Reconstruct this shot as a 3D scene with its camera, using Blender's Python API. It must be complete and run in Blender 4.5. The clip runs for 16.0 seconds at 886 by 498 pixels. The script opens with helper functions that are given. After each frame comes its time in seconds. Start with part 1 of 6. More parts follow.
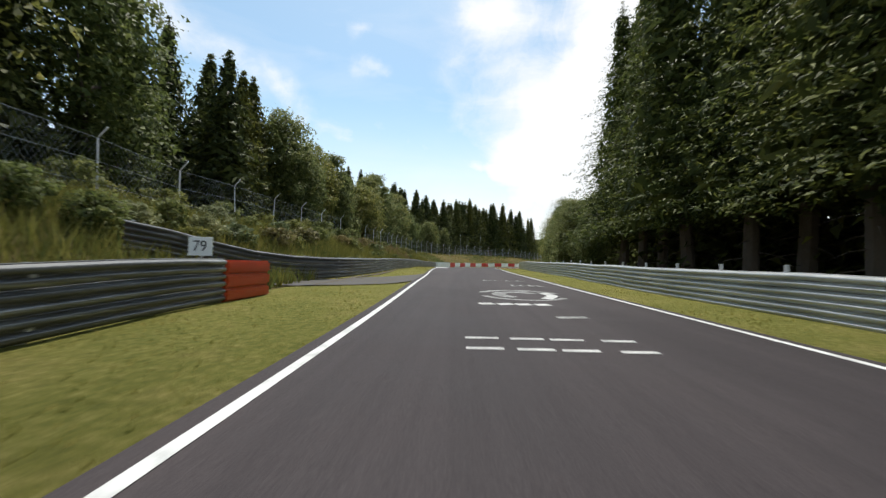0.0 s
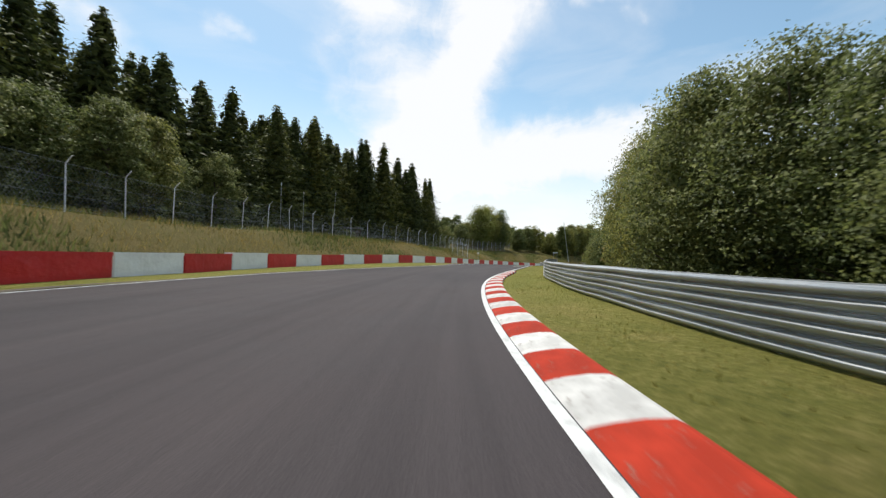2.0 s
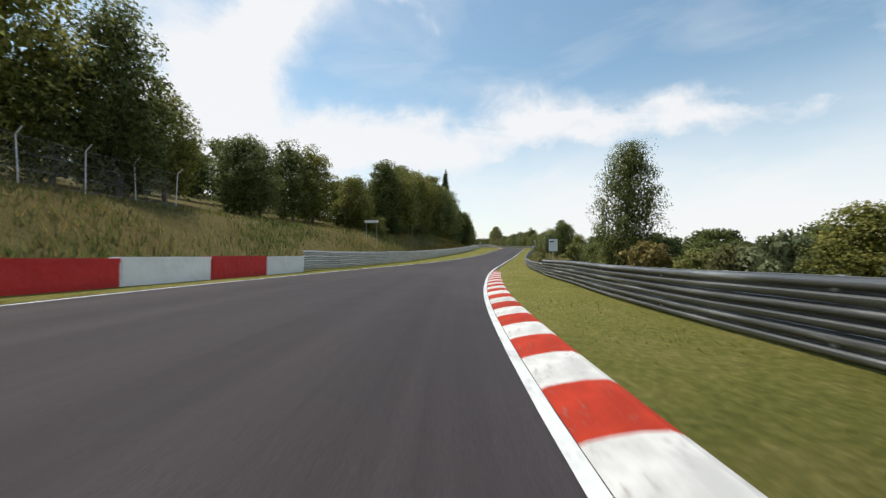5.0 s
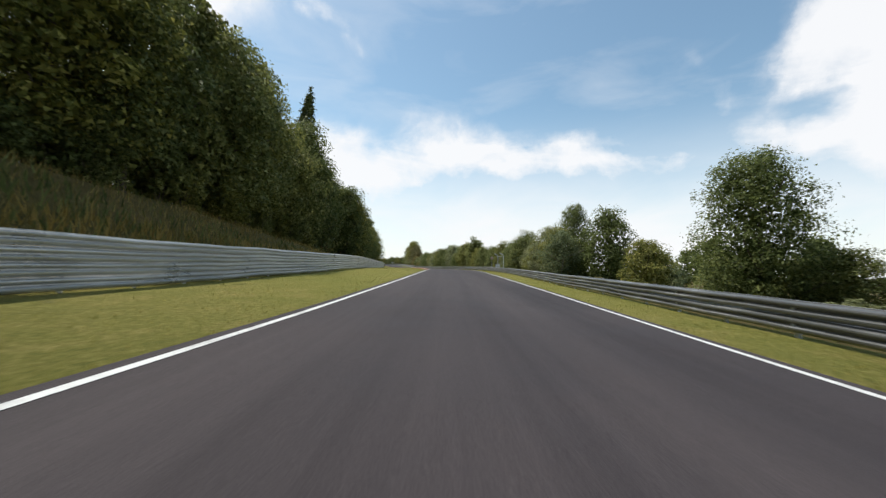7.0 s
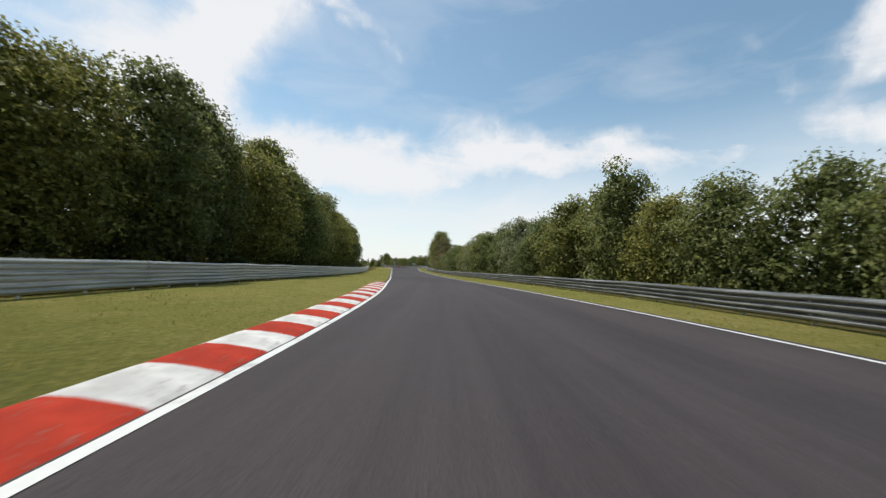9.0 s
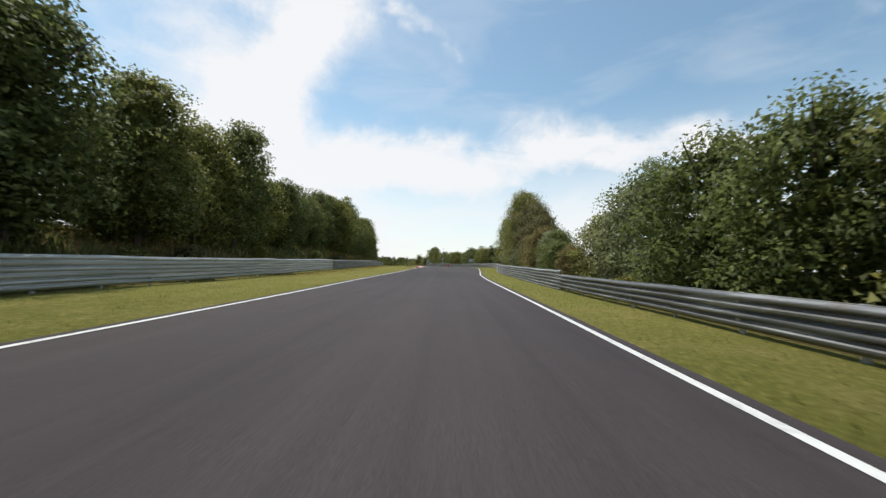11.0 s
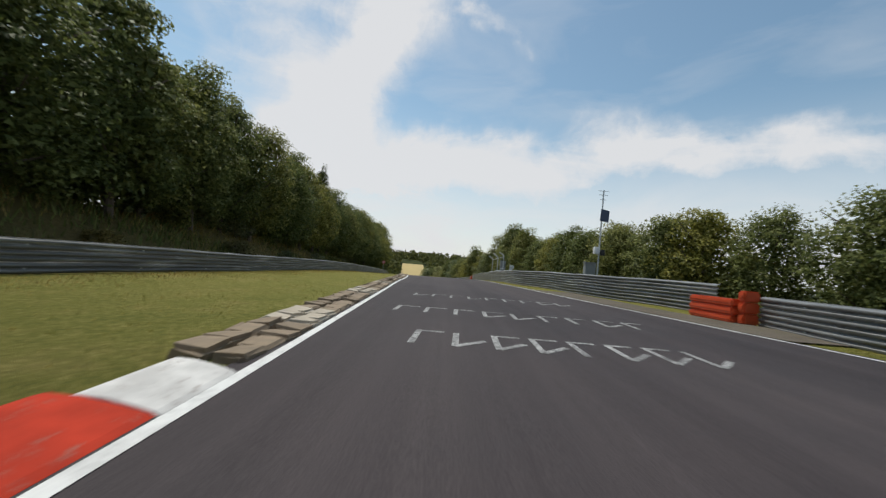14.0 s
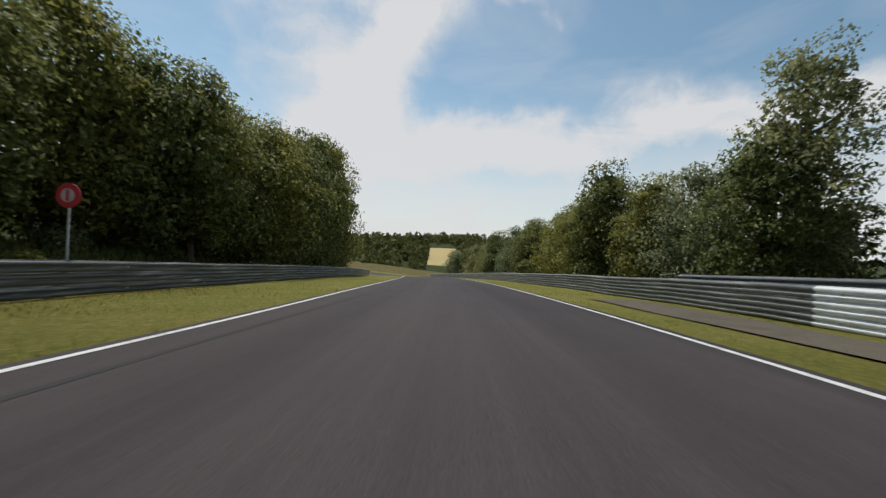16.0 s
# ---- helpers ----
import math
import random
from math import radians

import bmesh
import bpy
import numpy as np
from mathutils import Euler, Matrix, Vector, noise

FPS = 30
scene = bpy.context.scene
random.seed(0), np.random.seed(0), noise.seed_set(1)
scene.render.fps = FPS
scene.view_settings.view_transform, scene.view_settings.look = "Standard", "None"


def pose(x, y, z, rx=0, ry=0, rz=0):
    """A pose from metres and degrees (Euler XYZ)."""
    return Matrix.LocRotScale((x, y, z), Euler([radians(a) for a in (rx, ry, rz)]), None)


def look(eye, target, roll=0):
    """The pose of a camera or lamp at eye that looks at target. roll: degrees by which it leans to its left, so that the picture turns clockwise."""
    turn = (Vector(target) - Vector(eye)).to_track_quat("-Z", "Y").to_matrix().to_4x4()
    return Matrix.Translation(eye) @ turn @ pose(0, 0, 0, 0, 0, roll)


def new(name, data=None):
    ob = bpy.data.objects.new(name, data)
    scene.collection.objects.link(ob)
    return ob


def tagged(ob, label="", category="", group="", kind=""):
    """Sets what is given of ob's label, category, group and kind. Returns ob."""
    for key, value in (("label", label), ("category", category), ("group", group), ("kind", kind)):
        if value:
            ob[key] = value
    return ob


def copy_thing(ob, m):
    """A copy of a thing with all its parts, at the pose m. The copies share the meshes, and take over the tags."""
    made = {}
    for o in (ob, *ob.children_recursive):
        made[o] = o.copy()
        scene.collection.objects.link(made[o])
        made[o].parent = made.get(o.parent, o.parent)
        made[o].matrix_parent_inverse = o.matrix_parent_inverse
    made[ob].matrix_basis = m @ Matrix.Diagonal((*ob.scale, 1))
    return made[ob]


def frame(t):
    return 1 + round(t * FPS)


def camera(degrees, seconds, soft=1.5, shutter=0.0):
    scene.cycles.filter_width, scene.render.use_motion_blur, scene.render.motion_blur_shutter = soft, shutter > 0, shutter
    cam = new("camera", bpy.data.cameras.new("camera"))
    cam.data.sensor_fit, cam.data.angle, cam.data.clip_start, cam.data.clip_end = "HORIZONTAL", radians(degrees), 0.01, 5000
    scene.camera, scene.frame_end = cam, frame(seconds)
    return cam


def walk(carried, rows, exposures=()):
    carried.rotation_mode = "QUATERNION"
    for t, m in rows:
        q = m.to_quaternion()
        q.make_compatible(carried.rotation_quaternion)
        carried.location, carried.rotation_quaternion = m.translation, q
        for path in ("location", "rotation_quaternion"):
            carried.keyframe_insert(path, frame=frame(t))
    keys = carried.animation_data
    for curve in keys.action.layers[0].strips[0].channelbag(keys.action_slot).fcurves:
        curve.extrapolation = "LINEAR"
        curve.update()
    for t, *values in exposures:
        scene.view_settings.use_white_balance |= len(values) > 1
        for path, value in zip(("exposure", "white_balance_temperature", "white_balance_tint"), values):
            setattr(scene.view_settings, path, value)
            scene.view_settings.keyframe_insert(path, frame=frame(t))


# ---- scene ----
# The camera: it rides above the road, 1.1 m high, leaning a little to one side.
cam = camera(99.5, 16.0, soft=1.35, shutter=0.06)


def ride(t, x, y, z, yaw, pitch, lean):
    return (t, pose(x, y, z, 90 + pitch, 0, yaw) @ pose(0, 0, 0, 0, 0, -lean))


ROWS = [
    ride(0.0, 0.0, 0.0, 0.0, 0.0, 2.42, -1.12),
    ride(0.5, 0.83, 18.77, 0.35, -1.94, 2.8, -1.77),
    ride(1.0, 2.39, 36.64, 0.67, -7.65, 2.37, -2.75),
    ride(1.5, 5.74, 54.54, 0.77, -13.09, 2.02, -2.49),
    ride(2.0, 10.59, 72.17, 0.64, -18.9, 1.31, -1.37),
    ride(2.5, 17.48, 89.09, 0.61, -25.29, 3.34, -1.02),
    ride(3.0, 25.72, 104.55, 0.88, -30.82, 3.11, -2.71),
    ride(3.5, 35.58, 118.9, 0.93, -33.98, 1.88, -3.4),
    ride(4.0, 46.15, 132.86, 0.66, -37.85, 0.93, -2.39),
    ride(4.5, 57.88, 146.35, 0.26, -42.35, 0.64, -1.79),
    ride(4.7, 63.01, 151.39, 0.1, -44.54, 0.28, -0.92),
    ride(6.8, 124.98, 197.35, -0.61, -60.16, 3.34, -1.59),
    ride(7.0, 131.44, 200.84, -0.45, -60.5, 3.54, -1.77),
    ride(7.5, 147.56, 209.72, 0.03, -60.67, 3.78, -2.13),
    ride(8.0, 163.79, 218.82, 0.56, -59.72, 4.11, -1.44),
    ride(8.5, 180.18, 228.33, 0.98, -57.35, 3.78, -1.26),
    ride(9.0, 195.83, 238.52, 1.27, -54.56, 3.58, -1.73),
    ride(9.2, 201.92, 242.79, 1.37, -53.33, 3.43, -1.93),
    ride(11.3, 261.16, 292.6, 2.18, -44.36, 3.51, -2.57),
    ride(11.5, 266.27, 297.59, 2.34, -43.79, 3.78, -3.06),
    ride(12.0, 278.72, 310.31, 2.78, -42.3, 4.23, -4.01),
    ride(12.5, 290.95, 323.2, 3.24, -40.63, 3.88, -5.38),
    ride(13.0, 302.73, 336.69, 3.59, -39.19, 3.26, -5.71),
    ride(13.5, 314.51, 350.45, 3.81, -37.52, 3.11, -4.99),
    ride(14.0, 325.7, 365.01, 3.89, -36.17, 2.49, -5.63),
    ride(14.5, 336.63, 379.46, 3.86, -34.88, 1.78, -4.69),
    ride(15.0, 347.22, 394.34, 3.75, -33.75, 1.16, -3.85),
    ride(15.5, 357.82, 409.96, 3.2, -32.39, 0.48, -2.94),
    ride(16.0, 368.52, 425.71, 2.39, -31.1, -0.16, -2.96),
]
walk(cam, ROWS, exposures=[(0.0, 0.16), (1.5, 0.17), (2.5, 0.02), (3.0, 0.03), (3.5, -0.13), (4.5, -0.06), (7.0, 0.05), (9.0, -0.08), (11.5, 0.0), (12.5, -0.04), (13.5, -0.27), (14.0, -0.33), (15.0, -0.4), (16.0, -0.42)])

# ---- sky and sun ----
SUN_FROM = Vector((-0.035, 0.436, 0.899)).normalized()
SUN_EL = math.asin(SUN_FROM.z)
SUN_AZ = math.atan2(SUN_FROM.x, SUN_FROM.y)


def aim(azimuth, elevation):
    """Direction in the sky; azimuth in degrees to the left of +y."""
    a, e = radians(azimuth), radians(elevation)
    return (-math.sin(a) * math.cos(e), math.cos(a) * math.cos(e), math.sin(e))


world = bpy.data.worlds.new("sky")
scene.world = world
world.use_nodes = True
wn, wl = world.node_tree.nodes, world.node_tree.links
wn.clear()


def wnode(kind, **values):
    nd = wn.new(kind)
    for key, value in values.items():
        nd.inputs[key.replace("_", " ")].default_value = value
    return nd


def wmath(op, a, b=None, c=None, clamp=False):
    nd = wn.new("ShaderNodeMath")
    nd.operation, nd.use_clamp = op, clamp
    for i, v in enumerate((a, b, c)):
        if v is None:
            continue
        if isinstance(v, (int, float)):
            nd.inputs[i].default_value = v
        else:
            wl.new(v, nd.inputs[i])
    return nd.outputs[0]


sky = wn.new("ShaderNodeTexSky")
sky.sky_type, sky.sun_disc = "NISHITA", False
sky.sun_elevation, sky.sun_rotation = SUN_EL, SUN_AZ
sky.air_density, sky.dust_density, sky.ozone_density = 1.0, 0.6, 1.0
coord = wn.new("ShaderNodeTexCoord")
direction = coord.outputs["Generated"]
# ragged edges: the direction is pushed about by two scales of noise
warp = wnode("ShaderNodeTexNoise", Scale=4.2, Detail=7.0, Roughness=0.58)
wl.new(direction, warp.inputs["Vector"])
centred = wn.new("ShaderNodeVectorMath")
centred.operation = "SUBTRACT"
wl.new(warp.outputs["Color"], centred.inputs[0])
centred.inputs[1].default_value = (0.5, 0.5, 0.5)
scaled = wn.new("ShaderNodeVectorMath")
scaled.operation = "SCALE"
scaled.inputs["Scale"].default_value = 0.17
wl.new(centred.outputs[0], scaled.inputs[0])
pushed = wn.new("ShaderNodeVectorMath")
pushed.operation = "ADD"
wl.new(direction, pushed.inputs[0])
wl.new(scaled.outputs[0], pushed.inputs[1])

# the clouds as chains of soft spots: azimuth, elevation, radius, weight
SPOTS = []


def streak(points, radius, weight, end=None, gap=3.2):
    """Soft spots along a line of (azimuth, elevation) points, thinning to the radius end."""
    legs = [(a, b, max(1, round(math.dist(a, b) / gap))) for a, b in zip(points, points[1:])]
    whole = sum(k for _, _, k in legs)
    done = 0
    for a, b, k in legs:
        for i in range(k):
            u = i / k
            r = radius + ((radius if end is None else end) - radius) * done / whole
            SPOTS.append((a[0] + (b[0] - a[0]) * u, a[1] + (b[1] - a[1]) * u, r, weight))
            done += 1


# the tall white cloud ahead, leaning over the road, and its soft near side
streak([(-34, 48), (-28, 38), (-25, 32), (-21, 27), (-18, 22), (-14, 15)], 0.145, 0.26, 0.15)
streak([(-26, 35), (-22, 28), (-19, 22)], 0.075, 0.16, 0.075)
streak([(-9, 38), (-7, 30), (-9, 23), (-5, 17)], 0.15, 0.18)
# the long low band, thin at its far end, with milky cloud under it
streak([(-14, 15), (-25, 15), (-40, 15.5), (-53, 16.5), (-66, 17.5), (-76, 17), (-88, 16), (-98, 13.5)], 0.125, 0.34, 0.07)
streak([(-10, 10), (-34, 10.5), (-52, 10.5), (-70, 9)], 0.14, 0.30, 0.09, 6)
streak([(-54, 22), (-72, 22.4)], 0.05, 0.13)
streak([(-82, 12.2), (-88, 12.4)], 0.026, 0.25, None, 2)
# wisps beside the tall cloud, and two small puffs
streak([(-35, 35.5), (-41, 34), (-48, 31)], 0.034, 0.26, 0.022, 2.4)
streak([(40, 30), (28, 24.5), (20, 21), (11, 17)], 0.07, 0.30, 0.05)
streak([(9, 18.4), (-1, 15.3), (-10, 14)], 0.036, 0.34, 0.03)
SPOTS += [(12.8, 27.8, 0.040, 0.36), (10.6, 27.4, 0.034, 0.36), (12.6, 31.4, 0.030, 0.32), (11.0, 32.2, 0.026, 0.32), (-6, 35, 0.06, 0.4), (1, 28, 0.06, 0.25)]
# the heaped cloud to the east
streak([(-109, 38), (-109, 30), (-107, 25), (-101, 22.6)], 0.10, 0.44, 0.065)
streak([(-122, 34), (-119, 24), (-115, 18), (-114, 10)], 0.19, 0.50, 0.16)
streak([(-101, 18), (-104, 15.5), (-107, 12)], 0.07, 0.44, 0.07)
SPOTS += [(-95.4, 27, 0.03, 0.22), (-98, 22.8, 0.045, 0.3)]
SPOTS += [(60, 25, 0.3, 0.5), (110, 30, 0.35, 0.6), (170, 35, 0.35, 0.5), (-160, 25, 0.3, 0.6), (60, 65, 0.4, 0.5)]
total = None
for azimuth, elevation, radius, weight in SPOTS:
    gap = wn.new("ShaderNodeVectorMath")
    gap.operation = "DISTANCE"
    wl.new(pushed.outputs[0], gap.inputs[0])
    gap.inputs[1].default_value = aim(azimuth, elevation)
    soft_spot = wn.new("ShaderNodeMapRange")
    soft_spot.interpolation_type = "SMOOTHSTEP"
    soft_spot.inputs["From Min"].default_value = radius * 1.25
    soft_spot.inputs["From Max"].default_value = 0.0
    soft_spot.inputs["To Max"].default_value = weight
    wl.new(gap.outputs["Value"], soft_spot.inputs["Value"])
    total = soft_spot.outputs[0] if total is None else wmath("ADD", total, soft_spot.outputs[0])
# thin streaks, stretched along the horizon
squash = wn.new("ShaderNodeMapping")
squash.inputs["Scale"].default_value = (1.6, 1.6, 5.0)
squash.inputs["Rotation"].default_value = (0.25, 0.3, 0.0)
wl.new(direction, squash.inputs["Vector"])
wisps = wnode("ShaderNodeTexNoise", Scale=2.1, Detail=7.0, Roughness=0.55, Distortion=0.5)
wl.new(squash.outputs[0], wisps.inputs["Vector"])
thin = wn.new("ShaderNodeMapRange")
thin.inputs["From Min"].default_value, thin.inputs["From Max"].default_value = 0.47, 0.80
thin.inputs["To Max"].default_value = 0.30
wl.new(wisps.outputs["Fac"], thin.inputs["Value"])
# torn edges: two scales of noise eat into the spots
fray = wnode("ShaderNodeTexNoise", Scale=7.0, Detail=9.0, Roughness=0.62, Distortion=0.6)
wl.new(pushed.outputs[0], fray.inputs["Vector"])
torn = wmath("MULTIPLY", wmath("ADD", wmath("MULTIPLY", fray.outputs["Fac"], 0.9), wmath("MULTIPLY_ADD", wisps.outputs["Fac"], 0.8, -0.85)), wmath("MULTIPLY", total, 2.6, clamp=True))
dense = wn.new("ShaderNodeMapRange")
dense.interpolation_type = "SMOOTHSTEP"
dense.inputs["From Min"].default_value, dense.inputs["From Max"].default_value = 0.06, 0.85
wl.new(wmath("ADD", total, torn), dense.inputs["Value"])
cover = wmath("ADD", dense.outputs[0], thin.outputs[0], clamp=True)
# milky towards the horizon
height = wn.new("ShaderNodeSeparateXYZ")
wl.new(direction, height.inputs[0])
low = wn.new("ShaderNodeMapRange")
low.interpolation_type = "SMOOTHSTEP"
low.inputs["From Min"].default_value, low.inputs["From Max"].default_value = 0.42, 0.03
low.inputs["To Max"].default_value = 0.94
wl.new(height.outputs["Z"], low.inputs["Value"])
haze = wmath("MULTIPLY", low.outputs[0], wmath("MULTIPLY_ADD", wisps.outputs["Fac"], 1.1, 0.42), clamp=True)
cover = wmath("MAXIMUM", wmath("MULTIPLY", cover, 0.95), haze, clamp=True)
blue = wnode("ShaderNodeBackground", Strength=0.165)
tint = wn.new("ShaderNodeMix")
tint.data_type, tint.blend_type = "RGBA", "MULTIPLY"
tint.inputs[0].default_value = 1.0
tint.inputs[7].default_value = (0.98, 1.06, 0.93, 1.0)
wl.new(sky.outputs[0], tint.inputs[6])
wl.new(tint.outputs[2], blue.inputs["Color"])
white = wnode("ShaderNodeBackground", Color=(0.955, 0.962, 0.98, 1.0), Strength=0.98)
blend = wn.new("ShaderNodeMixShader")
wl.new(cover, blend.inputs[0])
wl.new(blue.outputs[0], blend.inputs[1])
wl.new(white.outputs[0], blend.inputs[2])
final = wn.new("ShaderNodeOutputWorld")
wl.new(blend.outputs[0], final.inputs["Surface"])

sun = new("sun", bpy.data.lights.new("sun", "SUN"))
sun.data.energy, sun.data.angle, sun.data.color = 3.6, radians(0.53), (1.0, 0.95, 0.86)
sun.matrix_world = look(SUN_FROM * 300, (0, 0, 0))

# ---- materials ----


class Paint:
    """A small writer of node materials."""

    def __init__(self, name, rough=0.6, metal=0.0, spec=0.5):
        self.m = bpy.data.materials.new(name)
        self.m.use_nodes = True
        self.n, self.l = self.m.node_tree.nodes, self.m.node_tree.links
        self.b = self.n["Principled BSDF"]
        self.b.inputs["Roughness"].default_value = rough
        self.b.inputs["Metallic"].default_value = metal
        self.b.inputs["Specular IOR Level"].default_value = spec
        self.at = self.n.new("ShaderNodeTexCoord").outputs["Object"]

    def noise(self, scale, detail=4.0, rough=0.6, stretch=None):
        nd = self.n.new("ShaderNodeTexNoise")
        nd.inputs["Scale"].default_value, nd.inputs["Detail"].default_value = scale, detail
        nd.inputs["Roughness"].default_value = rough
        if stretch:
            mp = self.n.new("ShaderNodeMapping")
            mp.inputs["Scale"].default_value = stretch
            self.l.new(self.at, mp.inputs["Vector"])
            self.l.new(mp.outputs[0], nd.inputs["Vector"])
        else:
            self.l.new(self.at, nd.inputs["Vector"])
        return nd.outputs["Fac"]

    def ramp(self, fac, *stops):
        nd = self.n.new("ShaderNodeValToRGB")
        while len(nd.color_ramp.elements) < len(stops):
            nd.color_ramp.elements.new(0.5)
        for e, (p, c) in zip(nd.color_ramp.elements, stops):
            e.position, e.color = p, (*c, 1.0) if len(c) == 3 else c
        self.l.new(fac, nd.inputs[0])
        return nd.outputs[0]

    def mix(self, fac, a, b, how="MIX"):
        nd = self.n.new("ShaderNodeMix")
        nd.data_type, nd.blend_type = "RGBA", how
        for key, v in ((0, fac), (6, a), (7, b)):
            if isinstance(v, (int, float)):
                nd.inputs[key].default_value = v
            elif isinstance(v, tuple):
                nd.inputs[key].default_value = (*v, 1.0)
            else:
                self.l.new(v, nd.inputs[key])
        return nd.outputs[2]

    def random(self):
        return self.n.new("ShaderNodeObjectInfo").outputs["Random"]

    def island(self):
        return self.n.new("ShaderNodeNewGeometry").outputs["Random Per Island"]

    def colour(self, c):
        if isinstance(c, tuple):
            self.b.inputs["Base Color"].default_value = (*c, 1.0)
        else:
            self.l.new(c, self.b.inputs["Base Color"])
        return self

    def rough(self, fac, low, high):
        nd = self.n.new("ShaderNodeMapRange")
        nd.inputs["To Min"].default_value, nd.inputs["To Max"].default_value = low, high
        self.l.new(fac, nd.inputs["Value"])
        self.l.new(nd.outputs[0], self.b.inputs["Roughness"])
        return self

    def bump(self, fac, strength=0.3, distance=0.01):
        nd = self.n.new("ShaderNodeBump")
        nd.inputs["Strength"].default_value, nd.inputs["Distance"].default_value = strength, distance
        self.l.new(fac, nd.inputs["Height"])
        self.l.new(nd.outputs[0], self.b.inputs["Normal"])
        return self


def make_asphalt():
    """Worn asphalt: grain, stains, wheel lanes and paving strips that run along the road (its UV is metres across and along)."""
    p = Paint("asphalt", 0.8, spec=0.2)
    big, mid, grain = p.noise(0.06, 5), p.noise(0.8, 6, 0.65), p.noise(70, 3)
    base = p.ramp(big, (0.3, (0.0469, 0.0381, 0.0407)), (0.7, (0.0714, 0.0577, 0.0605)))
    base = p.mix(0.5, base, p.ramp(mid, (0.3, (0.0388, 0.0309, 0.0341)), (0.75, (0.0887, 0.0721, 0.0737))))
    base = p.mix(0.45, base, p.ramp(grain, (0.35, (0.0235, 0.0216, 0.0231)), (0.7, (0.1091, 0.0958, 0.0968))))
    p.at = p.n.new("ShaderNodeUVMap").outputs[0]
    lanes = p.noise(1.0, 5, 0.6, (0.75, 0.012, 1.0))
    strips = p.noise(1.0, 2, 0.5, (0.10, 0.045, 1.0))
    streaks = p.noise(1.0, 6, 0.7, (5.0, 0.10, 1.0))
    base = p.mix(1.0, base, p.ramp(lanes, (0.34, (0.72, 0.70, 0.70)), (0.50, (0.92, 0.90, 0.89)), (0.66, (1.08, 1.05, 1.02))), "MULTIPLY")
    base = p.mix(1.0, base, p.ramp(strips, (0.40, (0.84, 0.84, 0.85)), (0.47, (1.0, 1.0, 1.0)), (0.60, (1.10, 1.08, 1.06))), "MULTIPLY")
    base = p.mix(1.0, base, p.ramp(streaks, (0.34, (0.91, 0.91, 0.91)), (0.62, (1.05, 1.05, 1.05))), "MULTIPLY")
    return p.colour(base).rough(mid, 0.62, 0.9).bump(grain, 0.5, 0.006).m


def make_worn_white(name, tint=(0.72, 0.72, 0.69), wear=0.52):
    p = Paint(name, 0.7)
    w = p.noise(2.6, 8, 0.75)
    fine = p.noise(24, 4)
    c = p.mix(p.ramp(w, (wear - 0.12, (1, 1, 1)), (wear + 0.16, (0, 0, 0))), (0.22, 0.215, 0.21), tint)
    return p.colour(p.mix(0.25, c, p.ramp(fine, (0.3, (0.35, 0.34, 0.33)), (0.6, tint)))).bump(fine, 0.3, 0.003).m


def make_chalk():
    p = Paint("chalk_paint", 0.8)
    w, fine = p.noise(1.4, 6, 0.7), p.noise(16, 5, 0.7)
    c = p.mix(p.ramp(w, (0.4, (0, 0, 0)), (0.65, (1, 1, 1))), (0.50, 0.50, 0.48), (0.16, 0.158, 0.155))
    return p.colour(p.mix(p.ramp(fine, (0.42, (0, 0, 0)), (0.62, (1, 1, 1))), c, (0.10, 0.098, 0.096))).m


def make_grass_ground():
    p = Paint("turf", 0.95, spec=0.1)
    big, mid, fine = p.noise(0.07, 5), p.noise(0.7, 7, 0.72), p.noise(9, 8, 0.8)
    green = p.ramp(big, (0.32, (0.136, 0.145, 0.029)), (0.5, (0.197, 0.185, 0.043)), (0.68, (0.317, 0.239, 0.084)))
    green = p.mix(0.5, green, p.ramp(mid, (0.32, (0.089, 0.110, 0.023)), (0.5, (0.206, 0.201, 0.047)), (0.68, (0.427, 0.314, 0.132))))
    green = p.mix(0.55, green, p.ramp(fine, (0.34, (0.045, 0.057, 0.016)), (0.5, (0.172, 0.173, 0.038)), (0.66, (0.395, 0.338, 0.123))))
    return p.colour(green).bump(fine, 1.0, 0.07).m


def make_bank():
    p = Paint("rough_bank", 0.95, spec=0.1)
    big, mid, fine = p.noise(0.11, 5), p.noise(0.9, 7, 0.72), p.noise(7, 8, 0.8)
    c = p.ramp(big, (0.34, (0.098, 0.096, 0.030)), (0.52, (0.150, 0.120, 0.044)), (0.66, (0.260, 0.174, 0.075)))
    c = p.mix(0.5, c, p.ramp(mid, (0.32, (0.058, 0.062, 0.020)), (0.5, (0.137, 0.114, 0.039)), (0.68, (0.273, 0.186, 0.081))))
    return p.colour(p.mix(0.55, c, p.ramp(fine, (0.34, (0.033, 0.034, 0.013)), (0.5, (0.111, 0.096, 0.034)), (0.66, (0.260, 0.198, 0.086))))).bump(fine, 1.0, 0.12).m


def make_forest_floor():
    p = Paint("forest_floor", 0.95, spec=0.1)
    big, mid = p.noise(0.012, 5), p.noise(0.12, 6, 0.7)
    c = p.ramp(big, (0.35, (0.035, 0.045, 0.016)), (0.65, (0.060, 0.072, 0.024)))
    return p.colour(p.mix(0.5, c, p.ramp(mid, (0.35, (0.022, 0.030, 0.012)), (0.65, (0.075, 0.085, 0.03))))).bump(mid, 1.0, 0.6).m


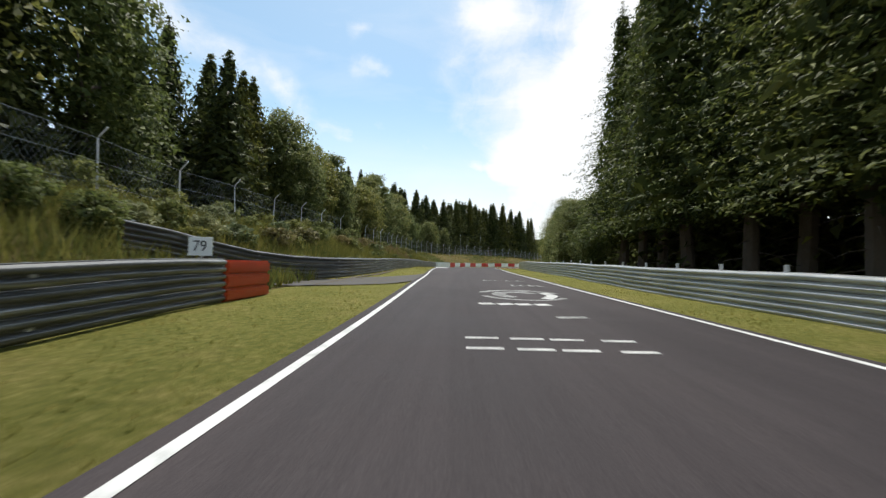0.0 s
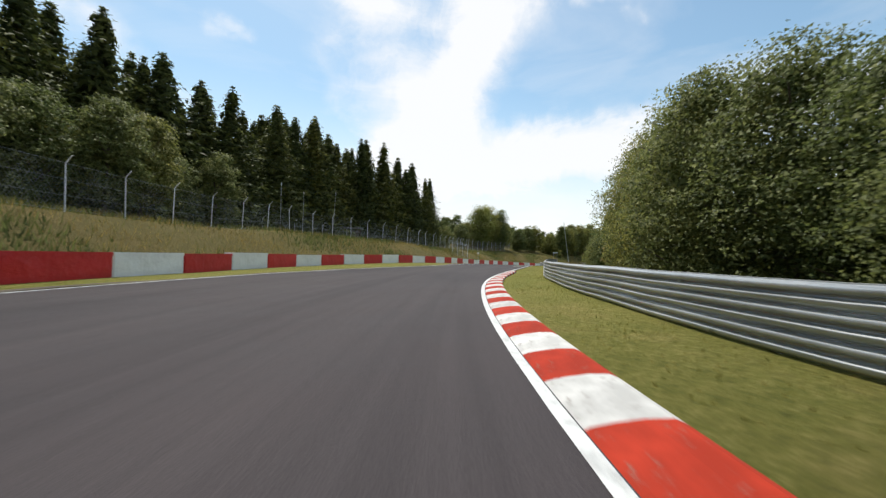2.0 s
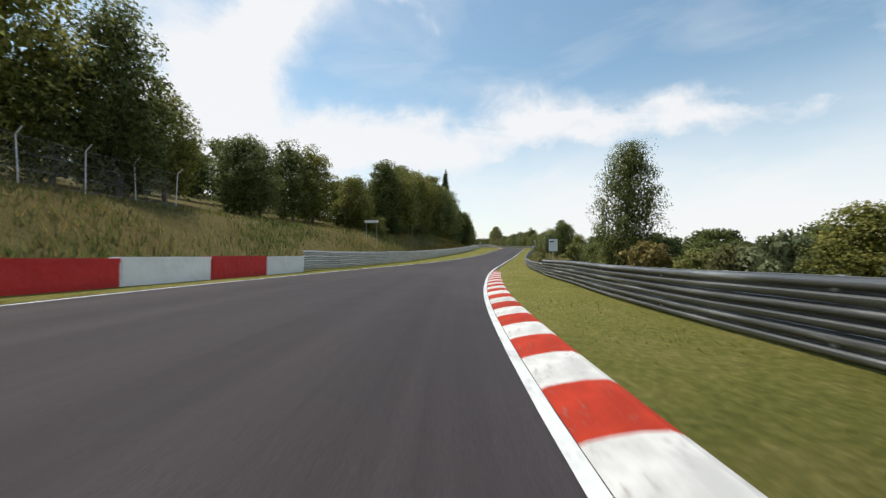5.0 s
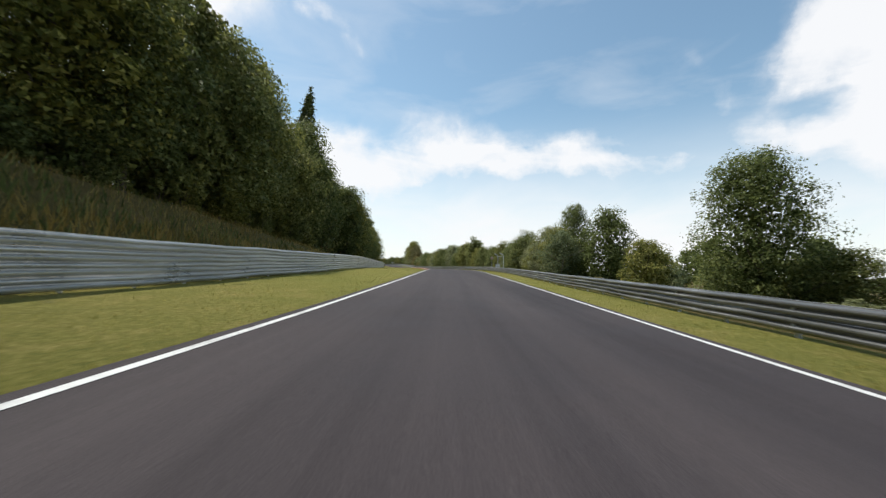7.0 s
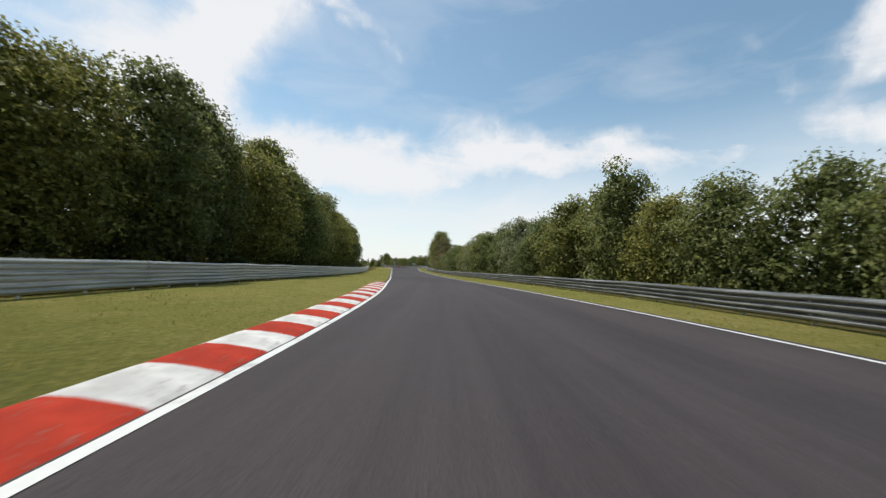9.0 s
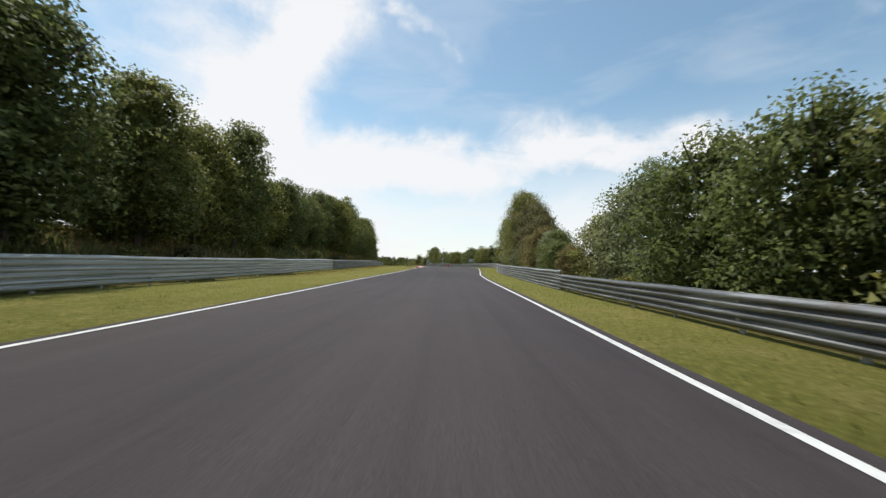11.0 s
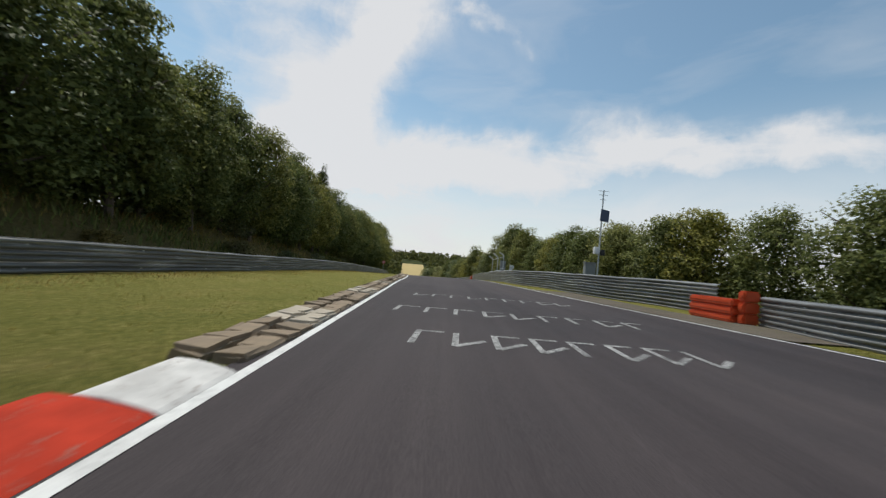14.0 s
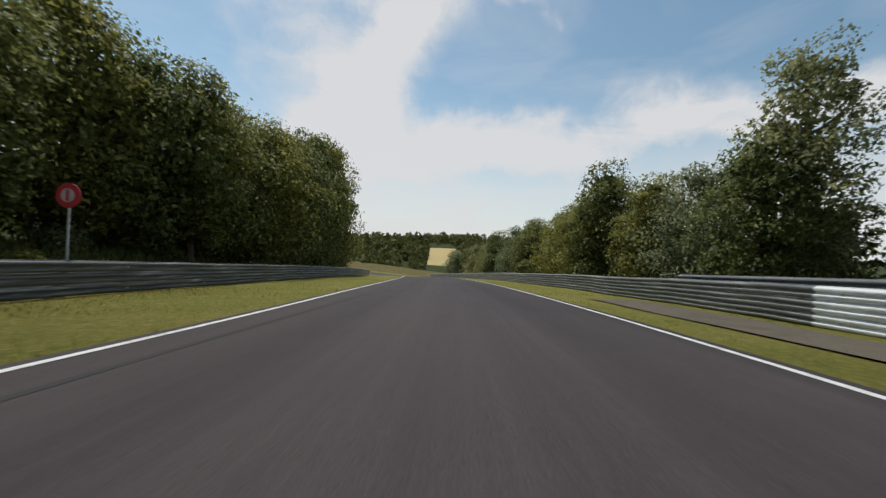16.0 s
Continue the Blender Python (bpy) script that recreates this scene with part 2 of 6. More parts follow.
def make_dirt():
    p = Paint("bare_earth", 0.95, spec=0.1)
    mid, fine = p.noise(0.8, 6, 0.7), p.noise(22, 6, 0.75)
    c = p.ramp(mid, (0.3, (0.086, 0.068, 0.047)), (0.55, (0.158, 0.133, 0.101)), (0.72, (0.079, 0.086, 0.029)))
    return p.colour(p.mix(0.5, c, p.ramp(fine, (0.3, (0.050, 0.043, 0.032)), (0.7, (0.245, 0.216, 0.180))))).bump(fine, 0.8, 0.03).m


def make_leaf(name, dark, mid, light, translucent=0.35):
    """Leaves: a tint of their own for each clump and each tree, and light through the blade."""
    p = Paint(name, 0.6, spec=0.22)
    tint = p.ramp(p.island(), (0.0, dark), (0.5, mid), (1.0, light))
    shift = p.ramp(p.random(), (0.0, (0.66, 0.74, 0.66)), (0.5, (1.0, 1.0, 1.0)), (1.0, (1.28, 1.12, 0.76)))
    patch = p.ramp(p.noise(0.55, 3), (0.3, (0.68, 0.72, 0.66)), (0.7, (1.18, 1.14, 1.04)))
    c = p.mix(1.0, p.mix(1.0, tint, shift, "MULTIPLY"), patch, "MULTIPLY")
    p.colour(c)
    thin = p.n.new("ShaderNodeBsdfTranslucent")
    p.l.new(c, thin.inputs["Color"])
    both = p.n.new("ShaderNodeMixShader")
    both.inputs[0].default_value = translucent
    p.l.new(p.b.outputs[0], both.inputs[1])
    p.l.new(thin.outputs[0], both.inputs[2])
    p.l.new(both.outputs[0], p.n["Material Output"].inputs["Surface"])
    return p.m


def make_plain(name, colour, rough=0.5, metal=0.0, scale=3.0, spread=0.25, grain=40.0, relief=0.15):
    """One colour, dirtied and worn at two scales."""
    p = Paint(name, rough, metal)
    dim = tuple(v * (1 - spread) for v in colour)
    lift = tuple(min(1.0, v * (1 + spread * 0.6)) for v in colour)
    a, f = p.noise(scale, 6, 0.65), p.noise(grain, 4)
    c = p.mix(0.3, p.ramp(a, (0.3, dim), (0.7, lift)), p.ramp(f, (0.3, dim), (0.7, lift)))
    p.colour(p.mix(0.35, c, p.ramp(p.random(), (0.0, dim), (1.0, lift))))
    return p.rough(a, max(0.05, rough - 0.12), min(1.0, rough + 0.15)).bump(f, relief, 0.004).m


def make_flaked(name, colour, under):
    """Thick paint, scuffed by tyres and flaked off in spots."""
    p = Paint(name, 0.85, spec=0.15)
    scuff, flake, fine = p.noise(2.2, 6, 0.7), p.noise(9.0, 8, 0.75), p.noise(45, 4)
    dim = tuple(v * 0.72 for v in colour)
    c = p.mix(p.ramp(scuff, (0.38, (0, 0, 0)), (0.62, (1, 1, 1))), colour, dim)
    c = p.mix(p.ramp(flake, (0.58, (0, 0, 0)), (0.66, (0.9, 0.9, 0.9))), c, under)
    c = p.mix(0.4, c, p.mix(1.0, c, p.ramp(p.random(), (0.0, (0.7, 0.7, 0.7)), (1.0, (1.2, 1.2, 1.2))), "MULTIPLY"))
    return p.colour(c).bump(fine, 0.4, 0.005).m


def make_sheet(name, colour):
    """Plastic sheet drawn over blocks: creased, with grime."""
    p = Paint(name, 0.5, spec=0.3)
    folds, dirt, fine = p.noise(1.6, 4, 0.6, (1.8, 1.0, 0.7)), p.noise(0.9, 7, 0.7), p.noise(35, 3)
    dim = tuple(v * 0.78 for v in colour)
    c = p.mix(p.ramp(dirt, (0.42, (0, 0, 0)), (0.72, (1, 1, 1))), colour, dim)
    c = p.mix(0.4, c, p.mix(1.0, c, p.ramp(p.random(), (0.0, (0.82, 0.82, 0.82)), (1.0, (1.1, 1.1, 1.1))), "MULTIPLY"))
    p.colour(c)
    return p.bump(folds, 1.0, 0.11).m


def make_zinc(name, age):
    """Galvanised steel; age 0 bright, 1 dull, dirty and darkened for rails in shade."""
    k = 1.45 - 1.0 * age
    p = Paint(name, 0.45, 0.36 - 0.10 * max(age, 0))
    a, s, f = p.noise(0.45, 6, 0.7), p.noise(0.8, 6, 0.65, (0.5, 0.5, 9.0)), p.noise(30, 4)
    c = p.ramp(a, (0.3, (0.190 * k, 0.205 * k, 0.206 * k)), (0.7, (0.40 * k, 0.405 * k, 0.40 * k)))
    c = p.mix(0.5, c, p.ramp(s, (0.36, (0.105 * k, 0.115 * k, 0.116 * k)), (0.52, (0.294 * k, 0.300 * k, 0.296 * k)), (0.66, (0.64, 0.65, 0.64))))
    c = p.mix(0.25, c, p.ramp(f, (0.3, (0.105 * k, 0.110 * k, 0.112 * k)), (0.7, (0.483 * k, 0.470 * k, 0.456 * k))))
    rust = p.ramp(p.noise(0.9, 7, 0.75, (1.0, 1.0, 0.5)), (0.62 - 0.05 * age, (0, 0, 0)), (0.74, (0.7, 0.7, 0.7)))
    c = p.mix(rust, c, (0.13, 0.085, 0.055))
    return p.colour(c).rough(a, 0.22 + 0.1 * max(age, 0), 0.38 + 0.2 * max(age, 0)).m


ASPHALT = make_asphalt()
LINE = make_worn_white("line_paint", (0.74, 0.74, 0.71), 0.60)
PATCH = make_worn_white("patch_paint", (0.70, 0.70, 0.67), 0.50)
CHALK = make_chalk()
CHALK_YELLOW = make_worn_white("yellow_chalk", (0.55, 0.53, 0.24), 0.45)
DUSTY = make_plain("dusty_asphalt", (0.105, 0.095, 0.082), 0.9, spread=0.35, scale=1.2, relief=0.4)
RUBBER = make_plain("rubber_trace", (0.030, 0.029, 0.030), 0.9, spread=0.3, scale=1.0)
TURF = make_grass_ground()
EARTH = make_dirt()
FOREST_FLOOR = make_forest_floor()
ROUGH_BANK = make_bank()
ZINC = make_zinc("weathered_zinc", 0.0)
ZINC_NEW = make_zinc("bright_zinc", -0.2)
# dirty and rusted; shade of rails turned from the sun is in its tone
ZINC_DARK = make_zinc("dirty_dark_zinc", 1.0)
ZINC_MID = make_zinc("dull_zinc", 0.75)
STEEL = make_plain("galvanised_post", (0.55, 0.57, 0.57), 0.5, 0.25)
FENCE_STEEL = make_plain("pale_fence_post", (0.66, 0.67, 0.66), 0.6)
WIRE = make_plain("fence_wire", (0.30, 0.32, 0.33), 0.55, 0.5)
WHITE_BLOCK = make_sheet("white_block_sheet", (0.84, 0.86, 0.87))
RED_BLOCK = make_sheet("red_block_sheet", (0.56, 0.028, 0.028))
WHITE_KERB = make_flaked("white_kerb_paint", (0.74, 0.72, 0.68), (0.36, 0.31, 0.28))
RED_KERB = make_flaked("red_kerb_paint", (0.50, 0.045, 0.020), (0.30, 0.13, 0.10))
COBBLE = make_plain("cobble_stone", (0.27, 0.205, 0.135), 0.85, spread=0.45, scale=6, relief=0.6)
COBBLE_WHITE = make_plain("whitewashed_cobble", (0.46, 0.40, 0.31), 0.85, spread=0.35, scale=6, relief=0.6)
ORANGE = make_plain("orange_plastic", (0.62, 0.085, 0.025), 0.45, spread=0.22)
BOARD = make_plain("white_board", (0.88, 0.89, 0.89), 0.45, spread=0.1)
INK = make_plain("black_ink", (0.03, 0.03, 0.035), 0.5)
SIGN_RED = make_plain("sign_red", (0.55, 0.05, 0.06), 0.4)
SIGN_BACK = make_plain("sign_pale", (0.62, 0.48, 0.46), 0.5)
BARK = make_plain("bark", (0.115, 0.09, 0.07), 0.9, spread=0.4, scale=5, relief=0.8)
BIRCH_BARK = make_plain("pale_bark", (0.34, 0.31, 0.27), 0.9, spread=0.5, scale=3, relief=0.5)
CABINET = make_plain("grey_cabinet", (0.30, 0.32, 0.32), 0.5)
SOLAR = make_plain("solar_cell", (0.03, 0.045, 0.08), 0.2, spread=0.15)
ROOF = make_plain("hut_roof", (0.20, 0.19, 0.18), 0.7)
TIMBER = make_plain("hut_timber", (0.17, 0.12, 0.085), 0.8)
STUBBLE = make_plain("stubble_field", (0.52, 0.40, 0.17), 0.9, spread=0.2, scale=0.05)
LEAF = make_leaf("broad_leaf", (0.085, 0.105, 0.034), (0.175, 0.200, 0.066), (0.33, 0.345, 0.135), 0.5)
LEAF_BRIGHT = make_leaf("bright_leaf", (0.16, 0.175, 0.040), (0.28, 0.29, 0.075), (0.42, 0.41, 0.14), 0.5)
# darker copy of broad_leaf: the far wood's shade is put into its colour
LEAF_SHADED = make_leaf("shaded_wood_leaf", (0.060, 0.075, 0.030), (0.11, 0.13, 0.050), (0.19, 0.205, 0.082), 0.4)
LEAF_PALE = make_leaf("willow_leaf", (0.13, 0.155, 0.085), (0.23, 0.26, 0.14), (0.38, 0.40, 0.24), 0.45)
LEAF_RUST = make_leaf("browned_leaf", (0.11, 0.096, 0.040), (0.20, 0.175, 0.075), (0.31, 0.27, 0.13), 0.45)
NEEDLE = make_leaf("spruce_needle", (0.045, 0.058, 0.020), (0.090, 0.108, 0.034), (0.19, 0.205, 0.058), 0.35)
# lighter copy of spruce_needle, with sunlight on the near boughs in its colour
NEEDLE_SUNLIT = make_leaf("sunlit_spruce_needle", (0.048, 0.064, 0.018), (0.110, 0.132, 0.036), (0.24, 0.26, 0.072), 0.4)
GRASS = make_leaf("grass_blade", (0.13, 0.15, 0.038), (0.22, 0.22, 0.06), (0.38, 0.33, 0.13), 0.45)
STRAW = make_leaf("dry_grass", (0.18, 0.14, 0.05), (0.31, 0.24, 0.09), (0.46, 0.37, 0.16), 0.45)
HERB = make_leaf("herb_blade", (0.080, 0.098, 0.034), (0.155, 0.175, 0.060), (0.27, 0.27, 0.11), 0.4)
HEATH = make_leaf("pink_weed", (0.16, 0.10, 0.09), (0.26, 0.15, 0.15), (0.36, 0.22, 0.21), 0.4)

# ---- the plan of the road ----
# the driven line every 25 m from s = -50 m: x, y and the height of the asphalt
LINE_XYZ = [
    (-2.05, -49.96, -2.03), (-1.03, -24.98, -1.56), (0.0, 0.0, -1.1), (1.24, 24.97, -0.63), (4.68, 49.71, -0.34), (11.17, 73.83, -0.47),
    (21.25, 96.69, -0.36), (34.72, 117.72, -0.16), (49.98, 137.52, -0.56), (67.35, 155.46, -1.12), (86.4, 171.64, -1.62),
    (106.69, 186.24, -1.88), (128.13, 199.07, -1.63), (150.05, 211.1, -0.99), (171.82, 223.39, -0.32), (193.03, 236.62, 0.12),
    (213.32, 251.2, 0.42), (232.79, 266.89, 0.6), (251.5, 283.47, 0.84), (269.49, 300.82, 1.34), (286.87, 318.8, 1.99),
    (303.44, 337.51, 2.51), (319.42, 356.72, 2.76), (334.54, 376.64, 2.78), (349.05, 396.99, 2.59), (363.07, 417.69, 1.72),
    (376.6, 438.8, 0.5), (389.0, 460.5, -1.0), (400.0, 483.0, -2.8), (409.0, 506.3, -4.8), (415.0, 530.6, -6.8),
]
LINE_XYZ += [(416.0, 555.6, -8.0), (411.5, 580.2, -8.4), (403.0, 603.7, -7.6), (392.0, 626.2, -6.6)]
S0, STEP = -50.0, 25.0
S_END = S0 + STEP * (len(LINE_XYZ) - 1)


def spline(s):
    u = min(max((s - S0) / STEP, 0.0), len(LINE_XYZ) - 1.0001)
    i = int(u)
    u -= i
    last = len(LINE_XYZ) - 1
    a, b, c, d = (Vector(LINE_XYZ[min(max(k, 0), last)]) for k in (i - 1, i, i + 1, i + 2))
    if i == 0:
        a = b * 2 - c
    if i + 1 == last:
        d = c * 2 - b
    return 0.5 * (2 * b + (c - a) * u + (2 * a - 5 * b + 4 * c - d) * u * u + (3 * b - a - 3 * c + d) * u ** 3)


def axes(s):
    p = spline(s)
    d = spline(s + 0.5) - spline(s - 0.5)
    d.z = 0
    d.normalize()
    return p, d, Vector((d.y, -d.x, 0))


def table(*pairs, soft=0.0):
    """Lines through pairs of (s, value), read from evenly spaced samples and rounded over soft metres."""
    xs, ys = zip(*pairs)
    last = 4000
    lo, span = xs[0], (xs[-1] - xs[0]) / last
    values = np.interp(np.linspace(xs[0], xs[-1], last + 1), xs, ys)
    if soft:
        half = int(soft / span / 2)
        values = np.convolve(np.pad(values, half, "edge"), np.ones(2 * half + 1) / (2 * half + 1), "valid")
    values = values.tolist()

    def value(s):
        u = (s - lo) / span
        if u <= 0:
            return values[0]
        if u >= last:
            return values[last]
        i = int(u)
        return values[i] + (values[i + 1] - values[i]) * (u - i)
    return value


# distances to the right of the driven line, metre by metre along it
edge_left = table((-50, -1.5), (10, -1.6), (23, -2.0), (40, -3.9), (46, -4.6), (60, -8.2), (70, -9.9), (80, -10.8), (90, -10.5), (98, -9.2),
                  (106, -7.5), (113, -5.2), (123, -4.8), (132, -3.9), (140, -4.1), (150, -4.6), (158, -5.4), (168, -7.4), (178, -8.8),
                  (190, -9.3), (210, -7.6), (230, -4.8), (250, -3.1), (259, -2.7), (277, -2.6), (297, -2.4), (317, -1.8), (335, -2.1),
                  (345, -2.6), (355, -3.5), (385, -5.2), (424, -5.1), (433, -4.7), (443, -4.0), (453, -3.6), (460, -2.5), soft=9.0)
edge_left_b = table((460, -2.5), (470, -2.0), (480, -1.45), (500, -1.1), (515, -1.9), (525, -2.4), (533, -2.8), (543, -2.9), (552, -3.6), (572, -4.2),
                    (582, -4.2), (590, -3.9), (600, -4.1), (700, -4.0), soft=9.0)
edge_right = table((-50, 4.8), (5, 4.6), (23, 4.2), (30, 3.7), (41, 3.3), (46, 2.7), (52, 2.2), (60, 1.4), (70, 1.0), (80, 0.75), (90, 1.0),
                   (96, 1.6), (101, 2.2), (108, 3.0), (114, 3.5), (121, 3.8), (132, 4.2), (140, 4.2), (150, 3.6), (155, 3.4), (161, 2.8),
                   (168, 1.6), (174, 0.95), (180, 0.7), (190, 0.9), (205, 1.9), (225, 3.5), (250, 4.4), (262, 4.5), (277, 4.7), (297, 5.1), soft=9.0)
edge_right_b = table((297, 5.1), (305, 5.5), (315, 6.1), (325, 6.1), (335, 5.8), (342, 5.2), (350, 4.3), (365, 2.8), (385, 2.2), (405, 2.4), (425, 2.7),
                     (431, 2.9), (438, 3.4), (443, 4.2), (450, 5.0), (458, 6.2), (464, 7.0), (472, 7.9), (482, 9.0), (490, 9.5), (500, 9.4),
                     (508, 9.0), (517, 8.0), (523, 6.9), (529, 5.9), (535, 5.3), (542, 4.5), (556, 4.4), (565, 4.1), (590, 4.2), (620, 3.8), (700, 3.8), soft=9.0)
rail_left = table((-50, -5.0), (8, -5.2), (13, -5.7), (23, -5.6), (34, -6.6), (41, -6.9), (51, -8.7), (62, -11.0), (67, -11.8), (73, -12.4),
                  (83, -13.8), (94, -14.5), (103, -15.0), (112, -14.3), (119, -13.1), (125, -12.2), (133, -11.1), (147, -11.4), (160, -11.4),
                  (171, -12.1), (189, -12.0), (202, -10.4), (225, -9.0), (258, -8.4), (277, -8.7), (298, -9.8), (316, -10.6), (335, -11.0),
                  (347, -11.4), (400, -11.2), (427, -10.9), (463, -11.2), (480, -11.2), (499, -12.0), (516, -11.3), (537, -11.6),
                  (555, -11.4), (572, -10.8), (590, -10.0), (610, -10.3), (700, -10.5), soft=9.0)
rail_right = table((-50, 7.4), (8, 7.1), (26, 6.9), (36, 6.5), (45, 6.1), (53, 5.7), (60, 5.2), (68, 4.7), (82, 4.2), (95, 4.4), (101, 5.1),
                   (111, 5.9), (119, 6.4), (132, 7.2), (139, 6.9), (150, 6.3), (154, 5.7), (161, 5.1), (170, 4.5), (181, 4.4), (206, 5.4),
                   (230, 6.4), (261, 7.0), (278, 7.4), (299, 8.3), (316, 8.7), (336, 8.9), (344, 8.6), (363, 7.2), (385, 5.8), (405, 5.2),
                   (425, 5.3), (440, 5.9), (450, 7.2), (465, 10.6), (473, 11.8), (483, 12.4), (492, 12.4), (499, 11.3), (507, 10.6), soft=9.0)
rail_right_b = table((507, 10.6), (519, 9.2), (526, 10.6), (533, 8.4), (545, 6.6), (557, 7.0), (572, 7.5), (582, 8.0), (592, 8.6), (601, 8.7), (624, 8.0), (700, 8.0))
bank = table((-50, 0.0), (150, 0.0), (175, -0.012), (215, -0.012), (258, -0.022), (295, -0.018), (320, 0.0), (420, 0.008), (465, 0.015), (520, 0.018),
             (535, 0.03), (575, 0.028), (600, 0.02), (700, 0.0))
rise_left = table((-50, 3.0), (60, 2.8), (110, 3.4), (150, 3.0), (175, 3.8), (195, 4.4), (230, 4.2), (265, 4.6), (290, 2.8), (312, 1.0), (380, 1.0),
                  (425, 2.2), (460, 3.0), (520, 3.0), (560, 2.6), (590, 1.8), (620, 0.8), (700, -2.0))
run_left = table((-50, 9.0), (45, 8.0), (60, 5.5), (75, 7.5), (110, 9.0), (130, 8.0), (150, 6.5), (180, 11.0), (230, 10.0), (300, 7.0), (700, 7.0))
hill_left = table((-50, 0.05), (150, 0.05), (185, 0.20), (240, 0.22), (290, 0.12), (330, 0.05), (700, 0.03))
rise_right = table((-50, -0.4), (250, -0.8), (420, -0.6), (553, 0.0), (563, 1.0), (578, 1.1), (588, 0.0), (700, -2.0))


mound_right = table((-50, 5.0), (550, 5.0), (562, 1.5), (578, 1.5), (592, 5.0), (700, 5.0))


def left_of(s):
    return edge_left(s) if s < 460 else edge_left_b(s)


def right_of(s):
    return edge_right(s) if s < 297 else edge_right_b(s)


def rail_r(s):
    return rail_right(s) if s < 507 else rail_right_b(s)


def ease(u):
    u = min(max(u, 0.0), 1.0)
    return u * u * (3 - 2 * u)


def ground_up(s, n):
    """Height of the ground over the driven line's asphalt."""
    up = bank(s) * min(max(n, -15.0), 15.0)
    a, b = rail_left(s), rail_r(s)
    if n < a - 0.4:
        d = a - 0.4 - n
        up += rise_left(s) * ease(d / run_left(s)) + max(0.0, d - run_left(s)) * hill_left(s)
        up += 0.25 * noise.noise((s * 0.13, n * 0.2, 0.0)) * ease(d / 3)
    elif n > b + 0.4:
        d = n - b - 0.4
        up += rise_right(s) * ease(d / mound_right(s))
        up += 0.2 * noise.noise((s * 0.13, n * 0.2, 7.0)) * ease(d / 3)
    else:
        l, r = left_of(s), right_of(s)
        if n < l:
            up += 0.05 * noise.noise((s * 0.3, n * 0.5, 3.0)) - 0.03
        elif n > r:
            up += 0.05 * noise.noise((s * 0.3, n * 0.5, 5.0)) - 0.03
        else:
            up -= 0.10
    return up


def spot(s, n, up=0.0, on_road=False):
    """A point at s along the driven line and n to its right, up over the ground there."""
    p, _, right = axes(s)
    base = bank(s) * n if on_road else ground_up(s, n)
    return p + right * n + Vector((0, 0, base + up))


def heading(s):
    _, d, _ = axes(s)
    return math.degrees(math.atan2(-d.x, d.y))


# ---- builders ----


def mesh_of(name, verts, faces, material=None, smooth=False):
    me = bpy.data.meshes.new(name)
    me.from_pydata([tuple(v) for v in verts], [], faces)
    if material:
        me.materials.append(material)
    if smooth:
        me.polygons.foreach_set("use_smooth", [True] * len(me.polygons))
    me.update()
    return me


def part(name, bm, material, parent, label=""):
    """Links a bmesh or a finished mesh as one object under a thing or a part."""
    if isinstance(bm, bmesh.types.BMesh):
        me = bpy.data.meshes.new(name)
        bm.to_mesh(me)
        bm.free()
        me.materials.append(material)
    else:
        me = bm
    ob = new(name, me)
    ob.parent = parent
    return tagged(ob, label)


def thing(name, label, category, m=None, group="", kind=""):
    ob = new(name)
    if m is not None:
        ob.matrix_world = m
    return tagged(ob, label, category, group, kind)


def box(bm, x0, y0, z0, x1, y1, z1, bevel=0.0):
    r = bmesh.ops.create_cube(bm, size=1.0, matrix=Matrix.LocRotScale(((x0 + x1) / 2, (y0 + y1) / 2, (z0 + z1) / 2), None, (x1 - x0, y1 - y0, z1 - z0)))
    if bevel:
        edges = list({e for v in r["verts"] for e in v.link_edges})
        bmesh.ops.bevel(bm, geom=edges, offset=bevel, segments=2, affect="EDGES")
    return bm


def tube(bm, points, radius, sides=8, end=None):
    """A tapered tube through the points."""
    rings = []
    end = radius if end is None else end
    pts = [Vector(p) for p in points]
    for i, p in enumerate(pts):
        d = (pts[min(i + 1, len(pts) - 1)] - pts[max(i - 1, 0)]).normalized()
        side = d.orthogonal().normalized()
        if abs(d.z) < 0.9:
            side = d.cross(Vector((0, 0, 1))).normalized()
        other = d.cross(side)
        r = radius + (end - radius) * i / max(1, len(pts) - 1)
        rings.append([bm.verts.new(p + (side * math.cos(a) + other * math.sin(a)) * r) for a in (2 * math.pi * k / sides for k in range(sides))])
    for a, b in zip(rings, rings[1:]):
        for k in range(sides):
            bm.faces.new((a[k], a[(k + 1) % sides], b[(k + 1) % sides], b[k]))
    bm.faces.new(rings[0][::-1])
    bm.faces.new(rings[-1])
    return bm


def ribbon(name, material, s0, s1, n_at, step=2.0, up=0.0, thick=0.0, parent=None, on_road=True):
    """A strip along the road between the offsets n_at(s) gives."""
    verts, faces = [], []
    count = max(1, int(round((s1 - s0) / step)))
    width = None
    for i in range(count + 1):
        s = s0 + (s1 - s0) * i / count
        ns = n_at(s)
        width = len(ns)
        verts += [spot(s, n, up, on_road) for n in ns]
    for i in range(count):
        for k in range(width - 1):
            a = i * width + k
            faces.append((a, a + 1, a + width + 1, a + width))
    me = mesh_of(name, verts, faces, material, True)
    plan = [(n, s0 + (s1 - s0) * i / count) for i in range(count + 1) for n in n_at(s0 + (s1 - s0) * i / count)]
    me.uv_layers.new().uv.foreach_set("vector", [c for loop in me.loops for c in plan[loop.vertex_index]])
    ob = new(name, me)
    if parent:
        ob.parent = parent
    return ob


